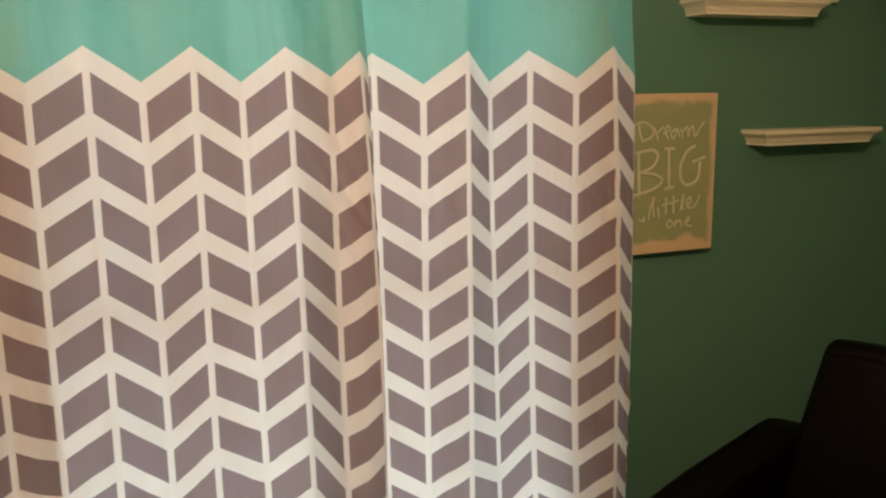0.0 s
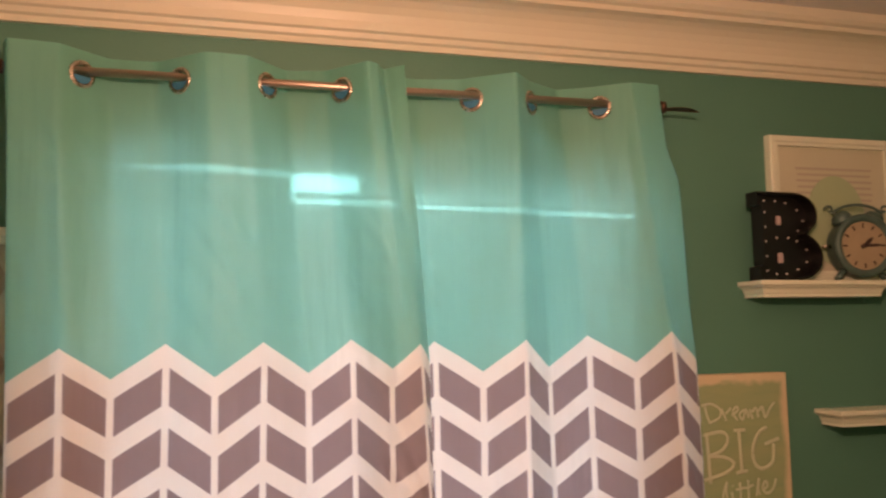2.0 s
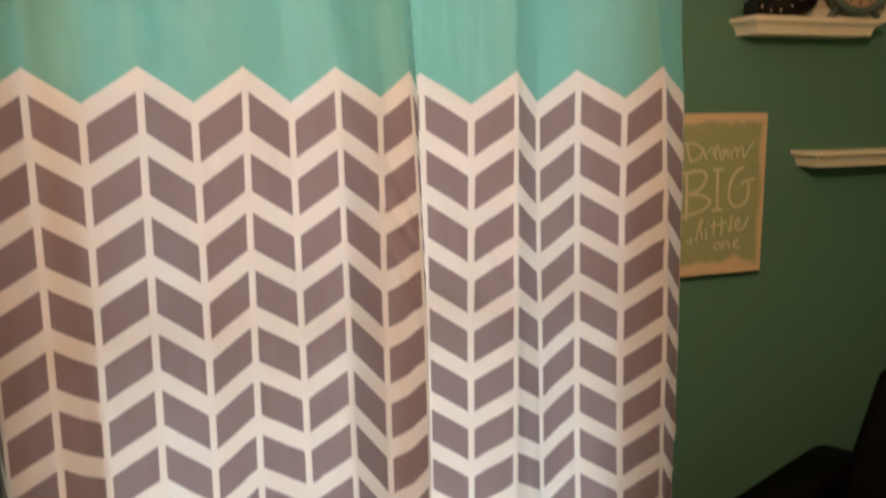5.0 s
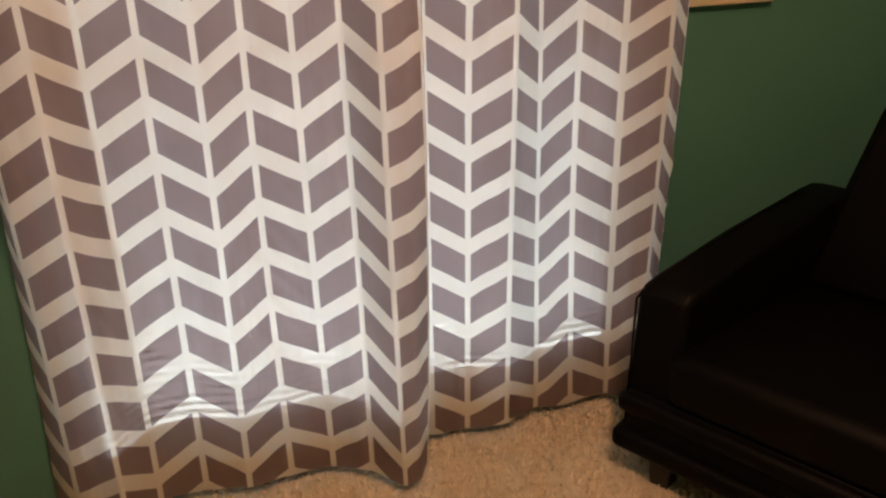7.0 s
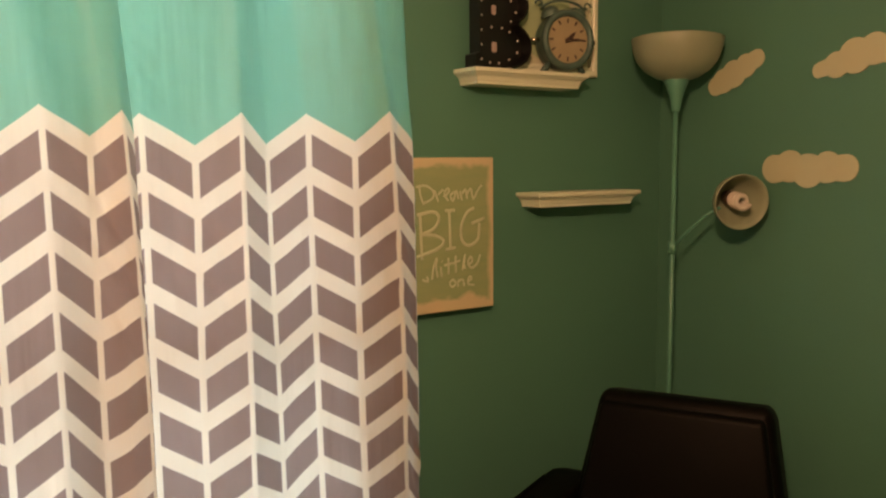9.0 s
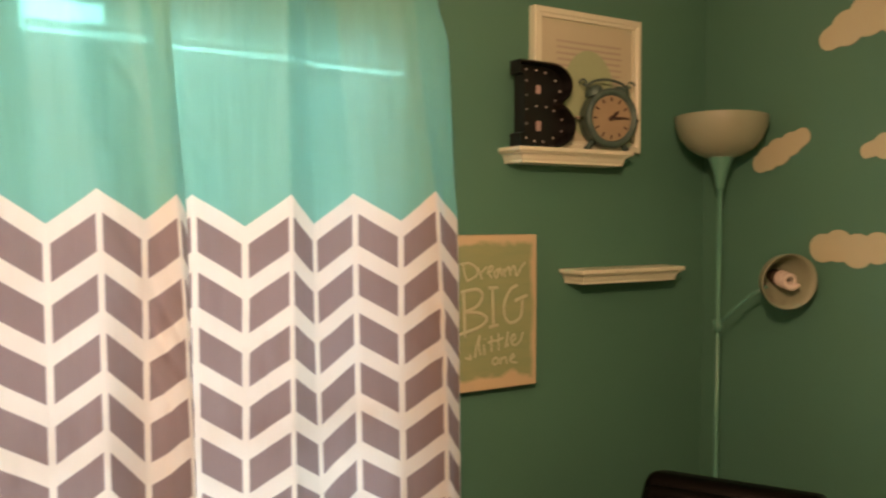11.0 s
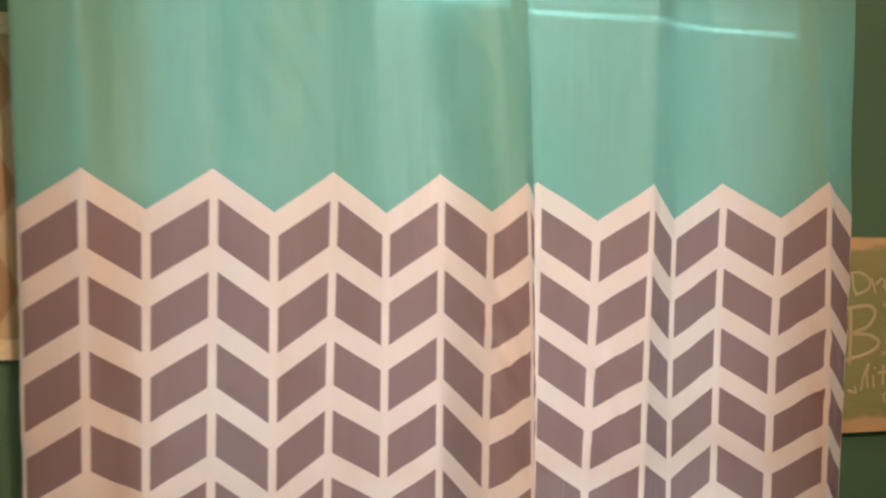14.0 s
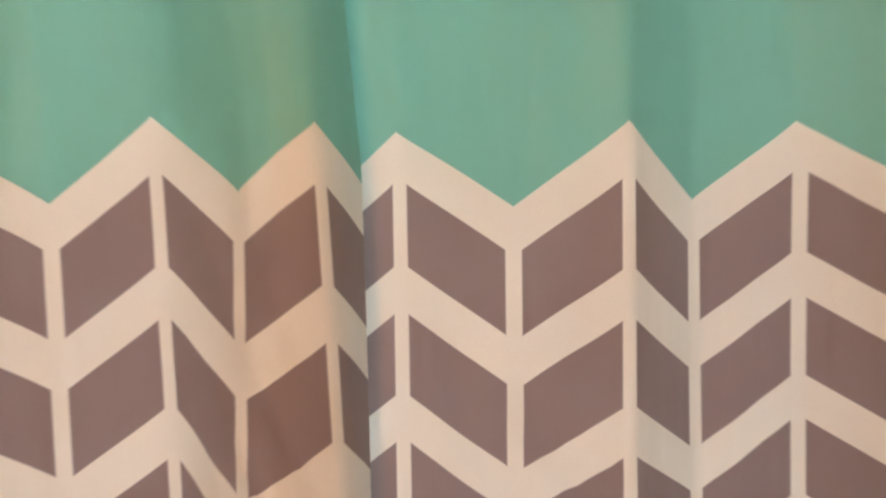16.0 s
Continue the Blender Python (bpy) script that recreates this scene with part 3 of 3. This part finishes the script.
def clock():
    ob = thing("alarm_clock", "weathered teal twin bell clock with a cream dial on a shelf", "clock", pose(1.832, -0.062, 1.7315, 0, 0, -10))
    R, cz = 0.079, 0.090
    face = Matrix.Translation((0, 0, cz)) @ Matrix.Rotation(radians(90), 4, "X")
    part("case", moved(lathe([(0, -0.032), (R * 0.86, -0.032), (R * 0.97, -0.024), (R, -0.008), (R, 0.014), (R * 1.04, 0.020), (R * 1.05, 0.027), (R * 0.98, 0.034), (R * 0.86, 0.034), (R * 0.80, 0.024)], 44), face), PATINA, ob, "", True)
    part("dial", moved(lathe([(0, 0.0225), (R * 0.83, 0.0225), (R * 0.83, 0.018)], 40), face), FACE, ob, "aged cream dial")
    for i in range(12):
        a = radians(30 * i)
        r = R * 0.66
        part("hour_mark", box_bm(-0.0024, 0.0024, -0.0235, -0.0228, -0.006, 0.006), INK, ob).matrix_local = Matrix.Translation((r * math.sin(a), 0, cz + r * math.cos(a))) @ Matrix.Rotation(a, 4, "Y")
    for name, a, ln, w in (("hour_hand", 48, 0.034, 0.0032), ("minute_hand", 88, 0.052, 0.0024)):
        part(name, slab([(-w, -0.010), (w, -0.010), (w * 1.6, ln * 0.6), (0, ln), (-w * 1.6, ln * 0.6)], -0.026, -0.0245), INK, ob).matrix_local = Matrix.Translation((0, 0, cz)) @ Matrix.Rotation(radians(a), 4, "Y")
    part("hub", moved(lathe([(0, 0.028), (0.006, 0.027), (0.006, 0.022)], 14), face), INK, ob, "", True)
    for s in (-1, 1):
        part("bell", moved(lathe([(0.026, 0.0), (0.025, 0.009), (0.019, 0.017), (0.009, 0.022), (0, 0.023)], 22), Matrix.Translation((s * 0.042, 0, cz + R * 0.88)) @ Matrix.Rotation(radians(28 * s), 4, "Y")), PATINA, ob, "", True)
        part("foot", tube([(s * 0.045, 0, 0.030), (s * 0.058, 0, 0.014), (s * 0.066, 0, 0.004)], 0.0085, 10), PATINA, ob, "", True)
        curl = [(s * (0.076 + 0.014 * (1 - t) * math.cos(6.5 * t)), 0, 0.186 + 0.014 * (1 - t) * math.sin(6.5 * t)) for t in [i / 18 for i in range(17)]]
        part("scroll", tube(curl, 0.0032, 8), PATINA, ob, "", True)
    hoop = [(0.070 * math.cos(radians(a)), 0, 0.166 + 0.034 * math.sin(radians(a))) for a in range(12, 169, 8)]
    part("handle", tube(hoop, 0.0040, 10), PATINA, ob, "", True)
    part("winder", moved(lathe([(0, -0.012), (0.007, -0.012), (0.007, 0.012), (0, 0.012)], 12), Matrix.Translation((R + 0.010, 0, cz)) @ Matrix.Rotation(radians(90), 4, "Y")), BRASS, ob, "", True)
    part("winder", moved(lathe([(0, -0.012), (0.005, -0.012), (0.005, 0.012), (0, 0.012)], 12), Matrix.Translation((-R - 0.010, 0, cz)) @ Matrix.Rotation(radians(90), 4, "Y")), BRASS, ob, "", True)


clock()


def frame_ring(x0, x1, z0, z1, w, y0, y1, step=0.006):
    """Four mitred rails of a picture frame as a single mesh."""
    bm = bmesh.new()
    def loop(i, y):
        return [bm.verts.new(p) for p in ((x0 + i, y, z0 + i), (x1 - i, y, z0 + i), (x1 - i, y, z1 - i), (x0 + i, y, z1 - i))]
    rings = [loop(0, y1), loop(0, y0 + 0.003), loop(0.003, y0), loop(w * 0.55, y0), loop(w * 0.7, y0 + step * 0.6), loop(w, y0 + step * 0.6), loop(w, y1 - 0.002)]
    for a, b in zip(rings, rings[1:]):
        for i in range(4):
            bm.faces.new((a[i], a[(i + 1) % 4], b[(i + 1) % 4], b[i]))
    return bm


def wall_print():
    ob = thing("framed_print", "white framed print with grey text lines and a green round shape", "picture")
    x0, x1, z0, z1 = 1.605, 2.000, 1.734, 2.119
    part("picture_frame", frame_ring(x0, x1, z0, z1, 0.026, -0.026, 0.0), SHELF, ob)
    part("sheet", box_bm(x0 + .02, x1 - .02, -0.012, -0.004, z0 + .02, z1 - .02), PAPER, ob, "cream printed sheet")
    cx = 1.805
    for i in range(7):
        z = 2.035 - i * 0.0165
        w = 0.125 - (0.004 if i % 2 else 0.0)
        part("text_bar", box_bm(cx - w + 0.01, cx + w, -0.0136, -0.0124, z - 0.003, z + 0.003), PRINTLINE, ob)
    blob = arc(cx + 0.002, 1.895, 0.094, 0.122, 0, 348, 34)
    part("print_shape", slab(blob, -0.0152, -0.0140), SAGE2, ob, "pale green round printed shape")


wall_print()


def canvas():
    cx, cz, w, h = 1.4535, 1.2965, 0.308, 0.407
    ob = thing("lettered_canvas", "cream canvas with a mint brushed field and white lettering", "canvas", pose(cx, 0, cz))
    part("stretched_canvas", box_bm(-w / 2, w / 2, -0.035, -0.001, -h / 2, h / 2, 0.003, 2), PAINTED, ob)
    # brushed words: strokes through a few points, in canvas widths from its middle
    script = {
        "D": [[(-.084, .127), (-.080, .105), (-.072, .086)], [(-.094, .129), (-.066, .132), (-.042, .117), (-.045, .098), (-.074, .085)]],
        "r": [[(-.038, .120), (-.026, .089)], [(-.027, .107), (-.011, .121)]],
        "e": [[(-.010, .102), (.008, .114), (.004, .123), (-.007, .110), (.005, .090)]],
        "a": [[(.027, .115), (.012, .104), (.021, .091), (.031, .115), (.038, .094)]],
        "m": [[(.042, .115), (.049, .091)], [(.049, .108), (.060, .118), (.066, .094)], [(.066, .108), (.078, .120), (.086, .094), (.100, .115), (.114, .130)]],
        "B": [[(-.083, .060), (-.080, .0), (-.078, -.060)], [(-.092, .057), (-.042, .063), (-.024, .046), (-.040, .020), (-.078, .006)], [(-.078, .006), (-.034, .001), (-.010, -.016), (-.034, -.036), (-.094, -.051)]],
        "I": [[(.008, .064), (.012, -.036)], [(-.006, .065), (.026, .065)], [(-.004, -.038), (.027, -.034)]],
        "G": [[(.088, .069), (.064, .056), (.046, .020), (.049, -.016), (.070, -.031), (.100, -.016), (.106, .028)], [(.080, .028), (.122, .040)]],
        "l": [[(-.078, -.112), (-.060, -.117), (-.064, -.104)], [(-.047, -.115), (-.043, -.086), (-.032, -.058), (-.035, -.080), (-.030, -.110)]],
        "i": [[(-.020, -.082), (-.017, -.110)], [(-.017, -.067), (-.015, -.069)]],
        "t": [[(.004, -.061), (.005, -.104)], [(-.008, -.079), (.018, -.074)]],
        "t2": [[(.027, -.056), (.028, -.102)], [(.018, -.077), (.043, -.069)]],
        "l2": [[(.049, -.097), (.058, -.054), (.055, -.081), (.059, -.094)]],
        "e2": [[(.067, -.084), (.082, -.074), (.076, -.062), (.067, -.079), (.080, -.092), (.098, -.082), (.108, -.058)]],
        "o": [[(.018, -.118), (.008, -.128), (.016, -.139), (.028, -.130), (.018, -.118)]],
        "n": [[(.034, -.140), (.036, -.120)], [(.036, -.126), (.050, -.122), (.055, -.140)]],
        "e3": [[(.064, -.130), (.079, -.122), (.073, -.115), (.066, -.133), (.088, -.140)]],
    }
    for word, width in (("D r e a m", 0.0030), ("B I G", 0.0042), ("l i t t2 l2 e2", 0.0030), ("o n e3", 0.0026)):
        bm = bmesh.new()
        for sign in word.split():
            for stroke in script[sign]:
                ks = list(range(len(stroke)))
                n = 8 * (len(stroke) - 1)
                pts = [(smooth(ks, [q[0] for q in stroke], i * ks[-1] / n), 0, smooth(ks, [q[1] for q in stroke], i * ks[-1] / n)) for i in range(n + 1)]
                tube(pts, width, 8, bm)
        moved(bm, Matrix.Translation((0, -0.0352, 0)) @ Matrix.Diagonal((1, 0.25, 1, 1)))
        part("lettering", bm, LETTERPAINT, ob, "pale brushed word", True)


def smooth(ks, values, u):
    """Smooth curve through values at whole steps."""
    i = max(0, min(len(ks) - 2, int(u)))
    t = u - i
    p1, p2 = values[i], values[i + 1]
    p0 = values[i - 1] if i else 2 * p1 - p2
    p3 = values[i + 2] if i + 2 < len(values) else 2 * p2 - p1
    return 0.5 * (2 * p1 + (p2 - p0) * t + (2 * p0 - 5 * p1 + 4 * p2 - p3) * t * t + (3 * p1 - p0 - 3 * p2 + p3) * t ** 3)


canvas()


def animal_print():
    """Large framed print of a spotted green animal on a harlequin ground."""
    ob = thing("framed_print", "cream framed print of a green spotted shape on beige diamonds", "picture")
    x0, x1, z0, z1 = -0.640, -0.158, 1.281, 1.840
    part("picture_frame", frame_ring(x0, x1, z0, z1, 0.034, -0.030, 0.0), SHELF, ob)
    part("sheet", box_bm(x0 + .02, x1 - .02, -0.016, -0.004, z0 + .02, z1 - .02), PAPER, ob, "cream printed sheet")
    dw, dh = 0.043, 0.075
    for col in range(-2, 2):
        for row in range(3):
            cx, cz = -0.342 + 0.104 * col, 1.731 - 0.168 * row
            pts = [(max(x0 + .035, min(x1 - .035, cx + a)), max(z0 + .035, cz + b)) for a, b in ((-dw, 0), (0, -dh), (dw, 0), (0, dh))]
            part("diamond", slab(pts, -0.0172, -0.0164), DIAMOND, ob)
    # body with four legs, neck, head with two short horns
    body = [(-0.256, 1.37), (-0.255, 1.47), (-0.259, 1.495), (-0.274, 1.510), (-0.30, 1.515), (-0.375, 1.515), (-0.383, 1.53), (-0.383, 1.682)]
    body += [(-0.368, 1.688), (-0.359, 1.700), (-0.362, 1.715), (-0.385, 1.722), (-0.387, 1.742)] + arc(-0.393, 1.752, 0.010, 0.010, -40, 220, 8)
    body += [(-0.401, 1.735), (-0.414, 1.735), (-0.420, 1.755), (-0.430, 1.752), (-0.428, 1.725), (-0.436, 1.70), (-0.440, 1.56), (-0.446, 1.44), (-0.444, 1.348), (-0.426, 1.348), (-0.424, 1.395)]
    body += [(-0.392, 1.395), (-0.389, 1.345), (-0.371, 1.345), (-0.368, 1.395), (-0.310, 1.395), (-0.306, 1.349), (-0.288, 1.349), (-0.282, 1.400), (-0.276, 1.400), (-0.272, 1.348), (-0.257, 1.348)]
    part("print_shape", slab(body, -0.0186, -0.0176), SAGE, ob, "sage green printed shape")
    part("tail", tube([(-0.258, -0.0182, 1.50), (-0.248, -0.0182, 1.510), (-0.238, -0.0182, 1.514)], 0.0018, 6), SAGE, ob)
    for i in range(4):
        part("mane", slab(arc(-0.384, 1.535 + i * 0.036, 0.011, 0.018, -90, 90, 8), -0.0184, -0.0174), HOOF2, ob)
    for px, pz in ((-0.345, 1.507), (-0.312, 1.503), (-0.356, 1.480), (-0.276, 1.476), (-0.312, 1.452), (-0.262, 1.455), (-0.380, 1.446), (-0.274, 1.432), (-0.346, 1.424), (-0.313, 1.407), (-0.378, 1.36), (-0.296, 1.362), (-0.264, 1.362), (-0.388, 1.52), (-0.390, 1.60), (-0.389, 1.672), (-0.368, 1.706), (-0.415, 1.56), (-0.412, 1.64)):
        part("dot", slab(arc(px, pz, 0.0032, 0.0028, 0, 315, 7), -0.0196, -0.0188), HOOF, ob)
    for hx in (-0.306, -0.272, -0.389, -0.444):
        part("hoof", slab([(hx, 1.344), (hx + 0.017, 1.344), (hx + 0.016, 1.350), (hx + 0.001, 1.350)], -0.0196, -0.0188), HOOF, ob)


HOOF2 = plain("ochre_print", (0.34, 0.24, 0.13), 0.7)
animal_print()

# ---------------- painted clouds ----------------
def cloud(lobes, label):
    """A flat cloud of joined lobes on the right wall: (y, z, radius)."""
    pts = []
    cy = sum(l[0] for l in lobes) / len(lobes)
    cz = sum(l[1] for l in lobes) / len(lobes)
    for i in range(96):
        a = 2 * math.pi * i / 96
        d = Vector((math.cos(a), math.sin(a)))
        best = 0.01
        for y, z, r in lobes:
            c = Vector((y - cy, z - cz))
            b = c.dot(d)
            disc = b * b - c.length_squared + r * r
            if disc > 0:
                best = max(best, b + math.sqrt(disc))
        pts.append((cy + best * d.x, cz + best * d.y))
    bm = bmesh.new()
    v0 = [bm.verts.new((RX - 0.0035, y, z)) for y, z in pts]
    v1 = [bm.verts.new((RX, y, z)) for y, z in pts]
    bm.faces.new(v0)
    for i in range(96):
        bm.faces.new((v0[i], v1[i], v1[(i + 1) % 96], v0[(i + 1) % 96]))
    ob = new("wall_cloud", mesh_from("wall_cloud", bm, CLOUD))
    tagged(ob, label, "decal", group="clouds on the wall")


cloud([(-.215, 1.705, .028), (-.24, 1.718, .036), (-.275, 1.735, .040), (-.315, 1.755, .034), (-.35, 1.772, .026)], "cream cloud shape leaning upwards on the green wall")
cloud([(-.42, 1.462, .040), (-.465, 1.469, .044), (-.52, 1.457, .046), (-.575, 1.466, .042), (-.625, 1.465, .036)], "long cream cloud shape on the green wall")
cloud([(-.545, 1.720, .022), (-.59, 1.730, .034), (-.64, 1.748, .045), (-.69, 1.760, .040), (-.735, 1.75, .028)], "small cream cloud shape on the green wall")
cloud([(-.43, 2.03, .032), (-.48, 2.05, .048), (-.54, 2.075, .058), (-.61, 2.065, .052), (-.66, 2.045, .036)], "cream cloud shape high on the green wall")

# ---------------- floor lamp ----------------
def floor_lamp():
    px, py = 2.092, -0.232
    ob = thing("floor_lamp", "mint torchiere floor lamp with cream bowl and reading light", "floor lamp", pose(px, py, 0, -1.4, 2.0, 0))
    part("base", lathe([(0, 0), (0.125, 0), (0.128, 0.008), (0.12, 0.02), (0.04, 0.03), (0.016, 0.045), (0, 0.045)], 40), POLE, ob, "", True)
    part("pole", lathe([(0, 0.03), (0.0074, 0.03), (0.0074, 1.66), (0, 1.66)], 18), POLE, ob, "", True)
    part("neck", lathe([(0.0105, 1.63), (0.013, 1.64), (0.019, 1.675), (0.034, 1.714), (0.037, 1.726), (0, 1.726)], 28), POLE, ob, "", True)
    bowl = [(0.034, 1.719), (0.060, 1.727), (0.092, 1.747), (0.114, 1.774), (0.126, 1.807), (0.130, 1.832), (0.130, 1.836), (0.127, 1.836), (0.122, 1.808), (0.110, 1.776), (0.089, 1.751), (0.058, 1.731), (0.0, 1.723)]
    part("bowl_shade", lathe(bowl, 48), PLASTIC, ob, "cream plastic bowl shade", True)
    hx, hy, hz = 0.055, -0.175, 1.375
    start, head = Vector((0.0, 0, 1.235)), Vector((hx - 0.01, hy + 0.045, hz - 0.02))
    part("arm", tube([start, start.lerp(head, 0.35) + Vector((0, 0, 0.01)), start.lerp(head, 0.7) + Vector((0, 0, 0.012)), head], 0.005, 10), POLE, ob, "", True)
    part("clamp", moved(lathe([(0, -0.018), (0.0135, -0.018), (0.0135, 0.018), (0, 0.018)], 16), Matrix.Translation((0, 0, 1.235))), POLE, ob, "", True)
    aim = look((px + hx, py + hy, hz), (1.45, -1.75, 1.16)).to_3x3().to_4x4()
    toward = aim @ Matrix.Rotation(radians(180), 4, "Y")
    m = Matrix.Translation((hx, hy, hz)) @ toward
    shade = [(0.018, -0.085), (0.026, -0.08), (0.032, -0.06), (0.055, -0.03), (0.070, 0.0), (0.0765, 0.032), (0.0765, 0.035), (0.074, 0.035), (0.067, 0.002), (0.052, -0.028), (0.029, -0.056), (0.0, -0.062)]
    sh = part("reading_shade", moved(lathe(shade, 36), m), PLASTIC, ob, "cream plastic reading shade", True)
    part("socket", moved(lathe([(0, -0.062), (0.020, -0.062), (0.022, -0.035), (0.021, -0.022), (0, -0.022)], 20), m), DARKSOCKET, sh, "brown bulb socket", True)
    spiral = [(0.017 * math.cos(t), 0.017 * math.sin(t), -0.020 + 0.066 * t / 18.8) for t in [i * 0.39 for i in range(49)]]
    part("spiral_bulb", moved(tube(spiral, 0.0068, 8), m), BULB, sh, "white spiral lamp bulb", True)


floor_lamp()

# ---------------- armchair ----------------
def armchair():
    ob = thing("armchair", "black leather armchair with sloping arms and short wooden legs", "armchair", pose(1.095, -0.345, 0, 0, 0, -61.5))
    Wd = 0.90

    def arm(w0, w1, flare):
        side = [(-0.005, 0.11), (-0.012, 0.30), (-0.006, 0.525), (0.012, 0.550), (0.05, 0.560), (0.30, 0.600), (0.58, 0.627), (0.665, 0.633), (0.715, 0.620), (0.735, 0.585), (0.72, 0.40), (0.70, 0.12)]
        bm = bmesh.new()
        a = [bm.verts.new((w0 + flare * l, l, z)) for l, z in side]
        b = [bm.verts.new((w1 + flare * l, l, z)) for l, z in side]
        bm.faces.new(a)
        bm.faces.new(b[::-1])
        for i in range(len(side)):
            bm.faces.new((a[i], b[i], b[(i + 1) % len(side)], a[(i + 1) % len(side)]))
        bmesh.ops.recalc_face_normals(bm, faces=bm.faces)
        rim = [e for e in bm.edges if abs(e.verts[0].co.y - e.verts[1].co.y) > 1e-4 or abs(e.verts[0].co.x - e.verts[1].co.x) < 1e-4]
        bmesh.ops.bevel(bm, geom=rim, offset=0.018, segments=4, affect="EDGES", profile=0.5)
        return bm
    for w0, w1, flare in ((0.0, 0.125, 0.17), (Wd - 0.125, Wd, -0.12)):
        part("arm", arm(w0, w1, flare), LEATHER, ob, "", True)
        bm = tube([(w0 + 0.006, -0.010, 0.13), (w0 + 0.006, -0.016, 0.52), (w0 + 0.02, 0.0, 0.552), (w0 + 0.02 + flare * 0.3, 0.30, 0.600), (w0 + 0.02 + flare * 0.6, 0.60, 0.634)], 0.0035, 8)
        part("piping", bm, LEATHER, ob, "", True)
    part("seat_cushion", box_bm(0.10, Wd - 0.10, -0.035, 0.60, 0.275, 0.42, 0.045, 5), LEATHER, ob, "", True)
    part("front_ledge", box_bm(-0.012, Wd + 0.01, -0.04, 0.10, 0.218, 0.272, 0.022, 4), LEATHER, ob, "", True)
    part("front_panel", box_bm(0.01, Wd - 0.01, -0.02, 0.08, 0.13, 0.28, 0.008, 2), LEATHER, ob, "", True)
    part("base_rail", box_bm(-0.016, Wd + 0.016, -0.042, 0.62, 0.112, 0.170, 0.020, 4), LEATHER, ob, "", True)
    lean = Matrix.Translation((0, 0.565, 0.31)) @ Matrix.Rotation(radians(-13), 4, "X")
    for name, w, y0, y1, z0, z1 in (("backrest", 0.31, -0.07, 0.07, 0.0, 0.582), ("back_cushion", 0.285, -0.10, -0.055, 0.10, 0.55)):
        bm = box_bm(-w, w, y0, y1, z0, z1, 0.035 if name == "backrest" else 0.02, 5)
        for v in bm.verts:
            v.co.x = 0.480 + v.co.x * (1 - 0.32 * max(0, v.co.z - 0.05) / 0.55)
        part(name, moved(bm, lean), LEATHER, ob, "", True)
    for w, l in ((0.095, 0.05), (Wd - 0.085, 0.05), (0.085, 0.53), (Wd - 0.085, 0.53)):
        bm = bmesh.new()
        rings = [[bm.verts.new((w + s * a, l + s * b, z)) for a, b in ((-1, -1), (1, -1), (1, 1), (-1, 1))] for s, z in ((0.022, 0.0), (0.024, 0.004), (0.032, 0.118))]
        for a, b in zip(rings, rings[1:]):
            for i in range(4):
                bm.faces.new((a[i], a[(i + 1) % 4], b[(i + 1) % 4], b[i]))
        bm.faces.new(rings[0][::-1])
        bm.faces.new(rings[-1])
        part("leg", bm, LEG, ob, "black wooden leg")


armchair()


def blanket():
    """A blue fleece bunched up on the far arm of the chair."""
    bm = bmesh.new()
    n, k = 26, 18
    m = pose(1.095, -0.345, 0, 0, 0, -61.5)
    rows = []
    for i in range(n):
        w = 0.765 + 0.21 * i / (n - 1)
        row = []
        for j in range(k):
            l = 0.36 + 0.28 * j / (k - 1)
            z = 0.592 + 0.09 * (l - 0.36) + 0.03 * math.sin(math.pi * i / (n - 1)) + 0.022 * noise.noise(Vector((w * 14, l * 11, 1)))
            z -= max(0.0, 0.80 - w) * 2.2 + max(0.0, w - 0.94) * 3.0
            row.append(bm.verts.new(m @ Vector((w, l + 0.02 * noise.noise(Vector((w * 9, l * 5, 7))), max(z, 0.50)))))
        rows.append(row)
    for a, b in zip(rows, rows[1:]):
        for j in range(k - 1):
            bm.faces.new((a[j], a[j + 1], b[j + 1], b[j]))
    bmesh.ops.recalc_face_normals(bm, faces=bm.faces)
    bmesh.ops.solidify(bm, geom=bm.faces[:], thickness=0.008)
    ob = new("blanket", mesh_from("blanket", bm, BLUE, True))
    tagged(ob, "dark blue fleece blanket bunched on the armchair's arm", "blanket")


blanket()

# ---------------- carpet pile ----------------
def pile():
    rnd = np.random.RandomState(5)
    n = 26000
    x = rnd.uniform(-0.5, 1.75, n)
    y = rnd.uniform(-0.85, -0.005, n)
    a = rnd.uniform(0, 2 * np.pi, n)
    h = rnd.uniform(0.006, 0.016, n)
    w = rnd.uniform(0.0022, 0.0042, n)
    lean = rnd.uniform(-0.008, 0.008, (n, 2))
    verts = np.zeros((n, 4, 3))
    verts[:, 0] = np.c_[x - w * np.cos(a), y - w * np.sin(a), np.zeros(n) - 0.001]
    verts[:, 1] = np.c_[x + w * np.cos(a), y + w * np.sin(a), np.zeros(n) - 0.001]
    verts[:, 2] = np.c_[x + lean[:, 0] + 0.6 * w * np.cos(a), y + lean[:, 1] + 0.6 * w * np.sin(a), h]
    verts[:, 3] = np.c_[x + lean[:, 0] - 0.6 * w * np.cos(a), y + lean[:, 1] - 0.6 * w * np.sin(a), h * 0.9]
    verts[:, 2:, 1] = np.minimum(verts[:, 2:, 1], -0.002)
    me = bpy.data.meshes.new("carpet_pile")
    me.from_pydata(verts.reshape(-1, 3).tolist(), [], np.arange(4 * n).reshape(-1, 4).tolist())
    me.materials.append(PILE)
    ob = new("carpet_pile", me)
    tagged(ob, "short beige shag pile of the carpet", "carpet", kind="stuff")


pile()
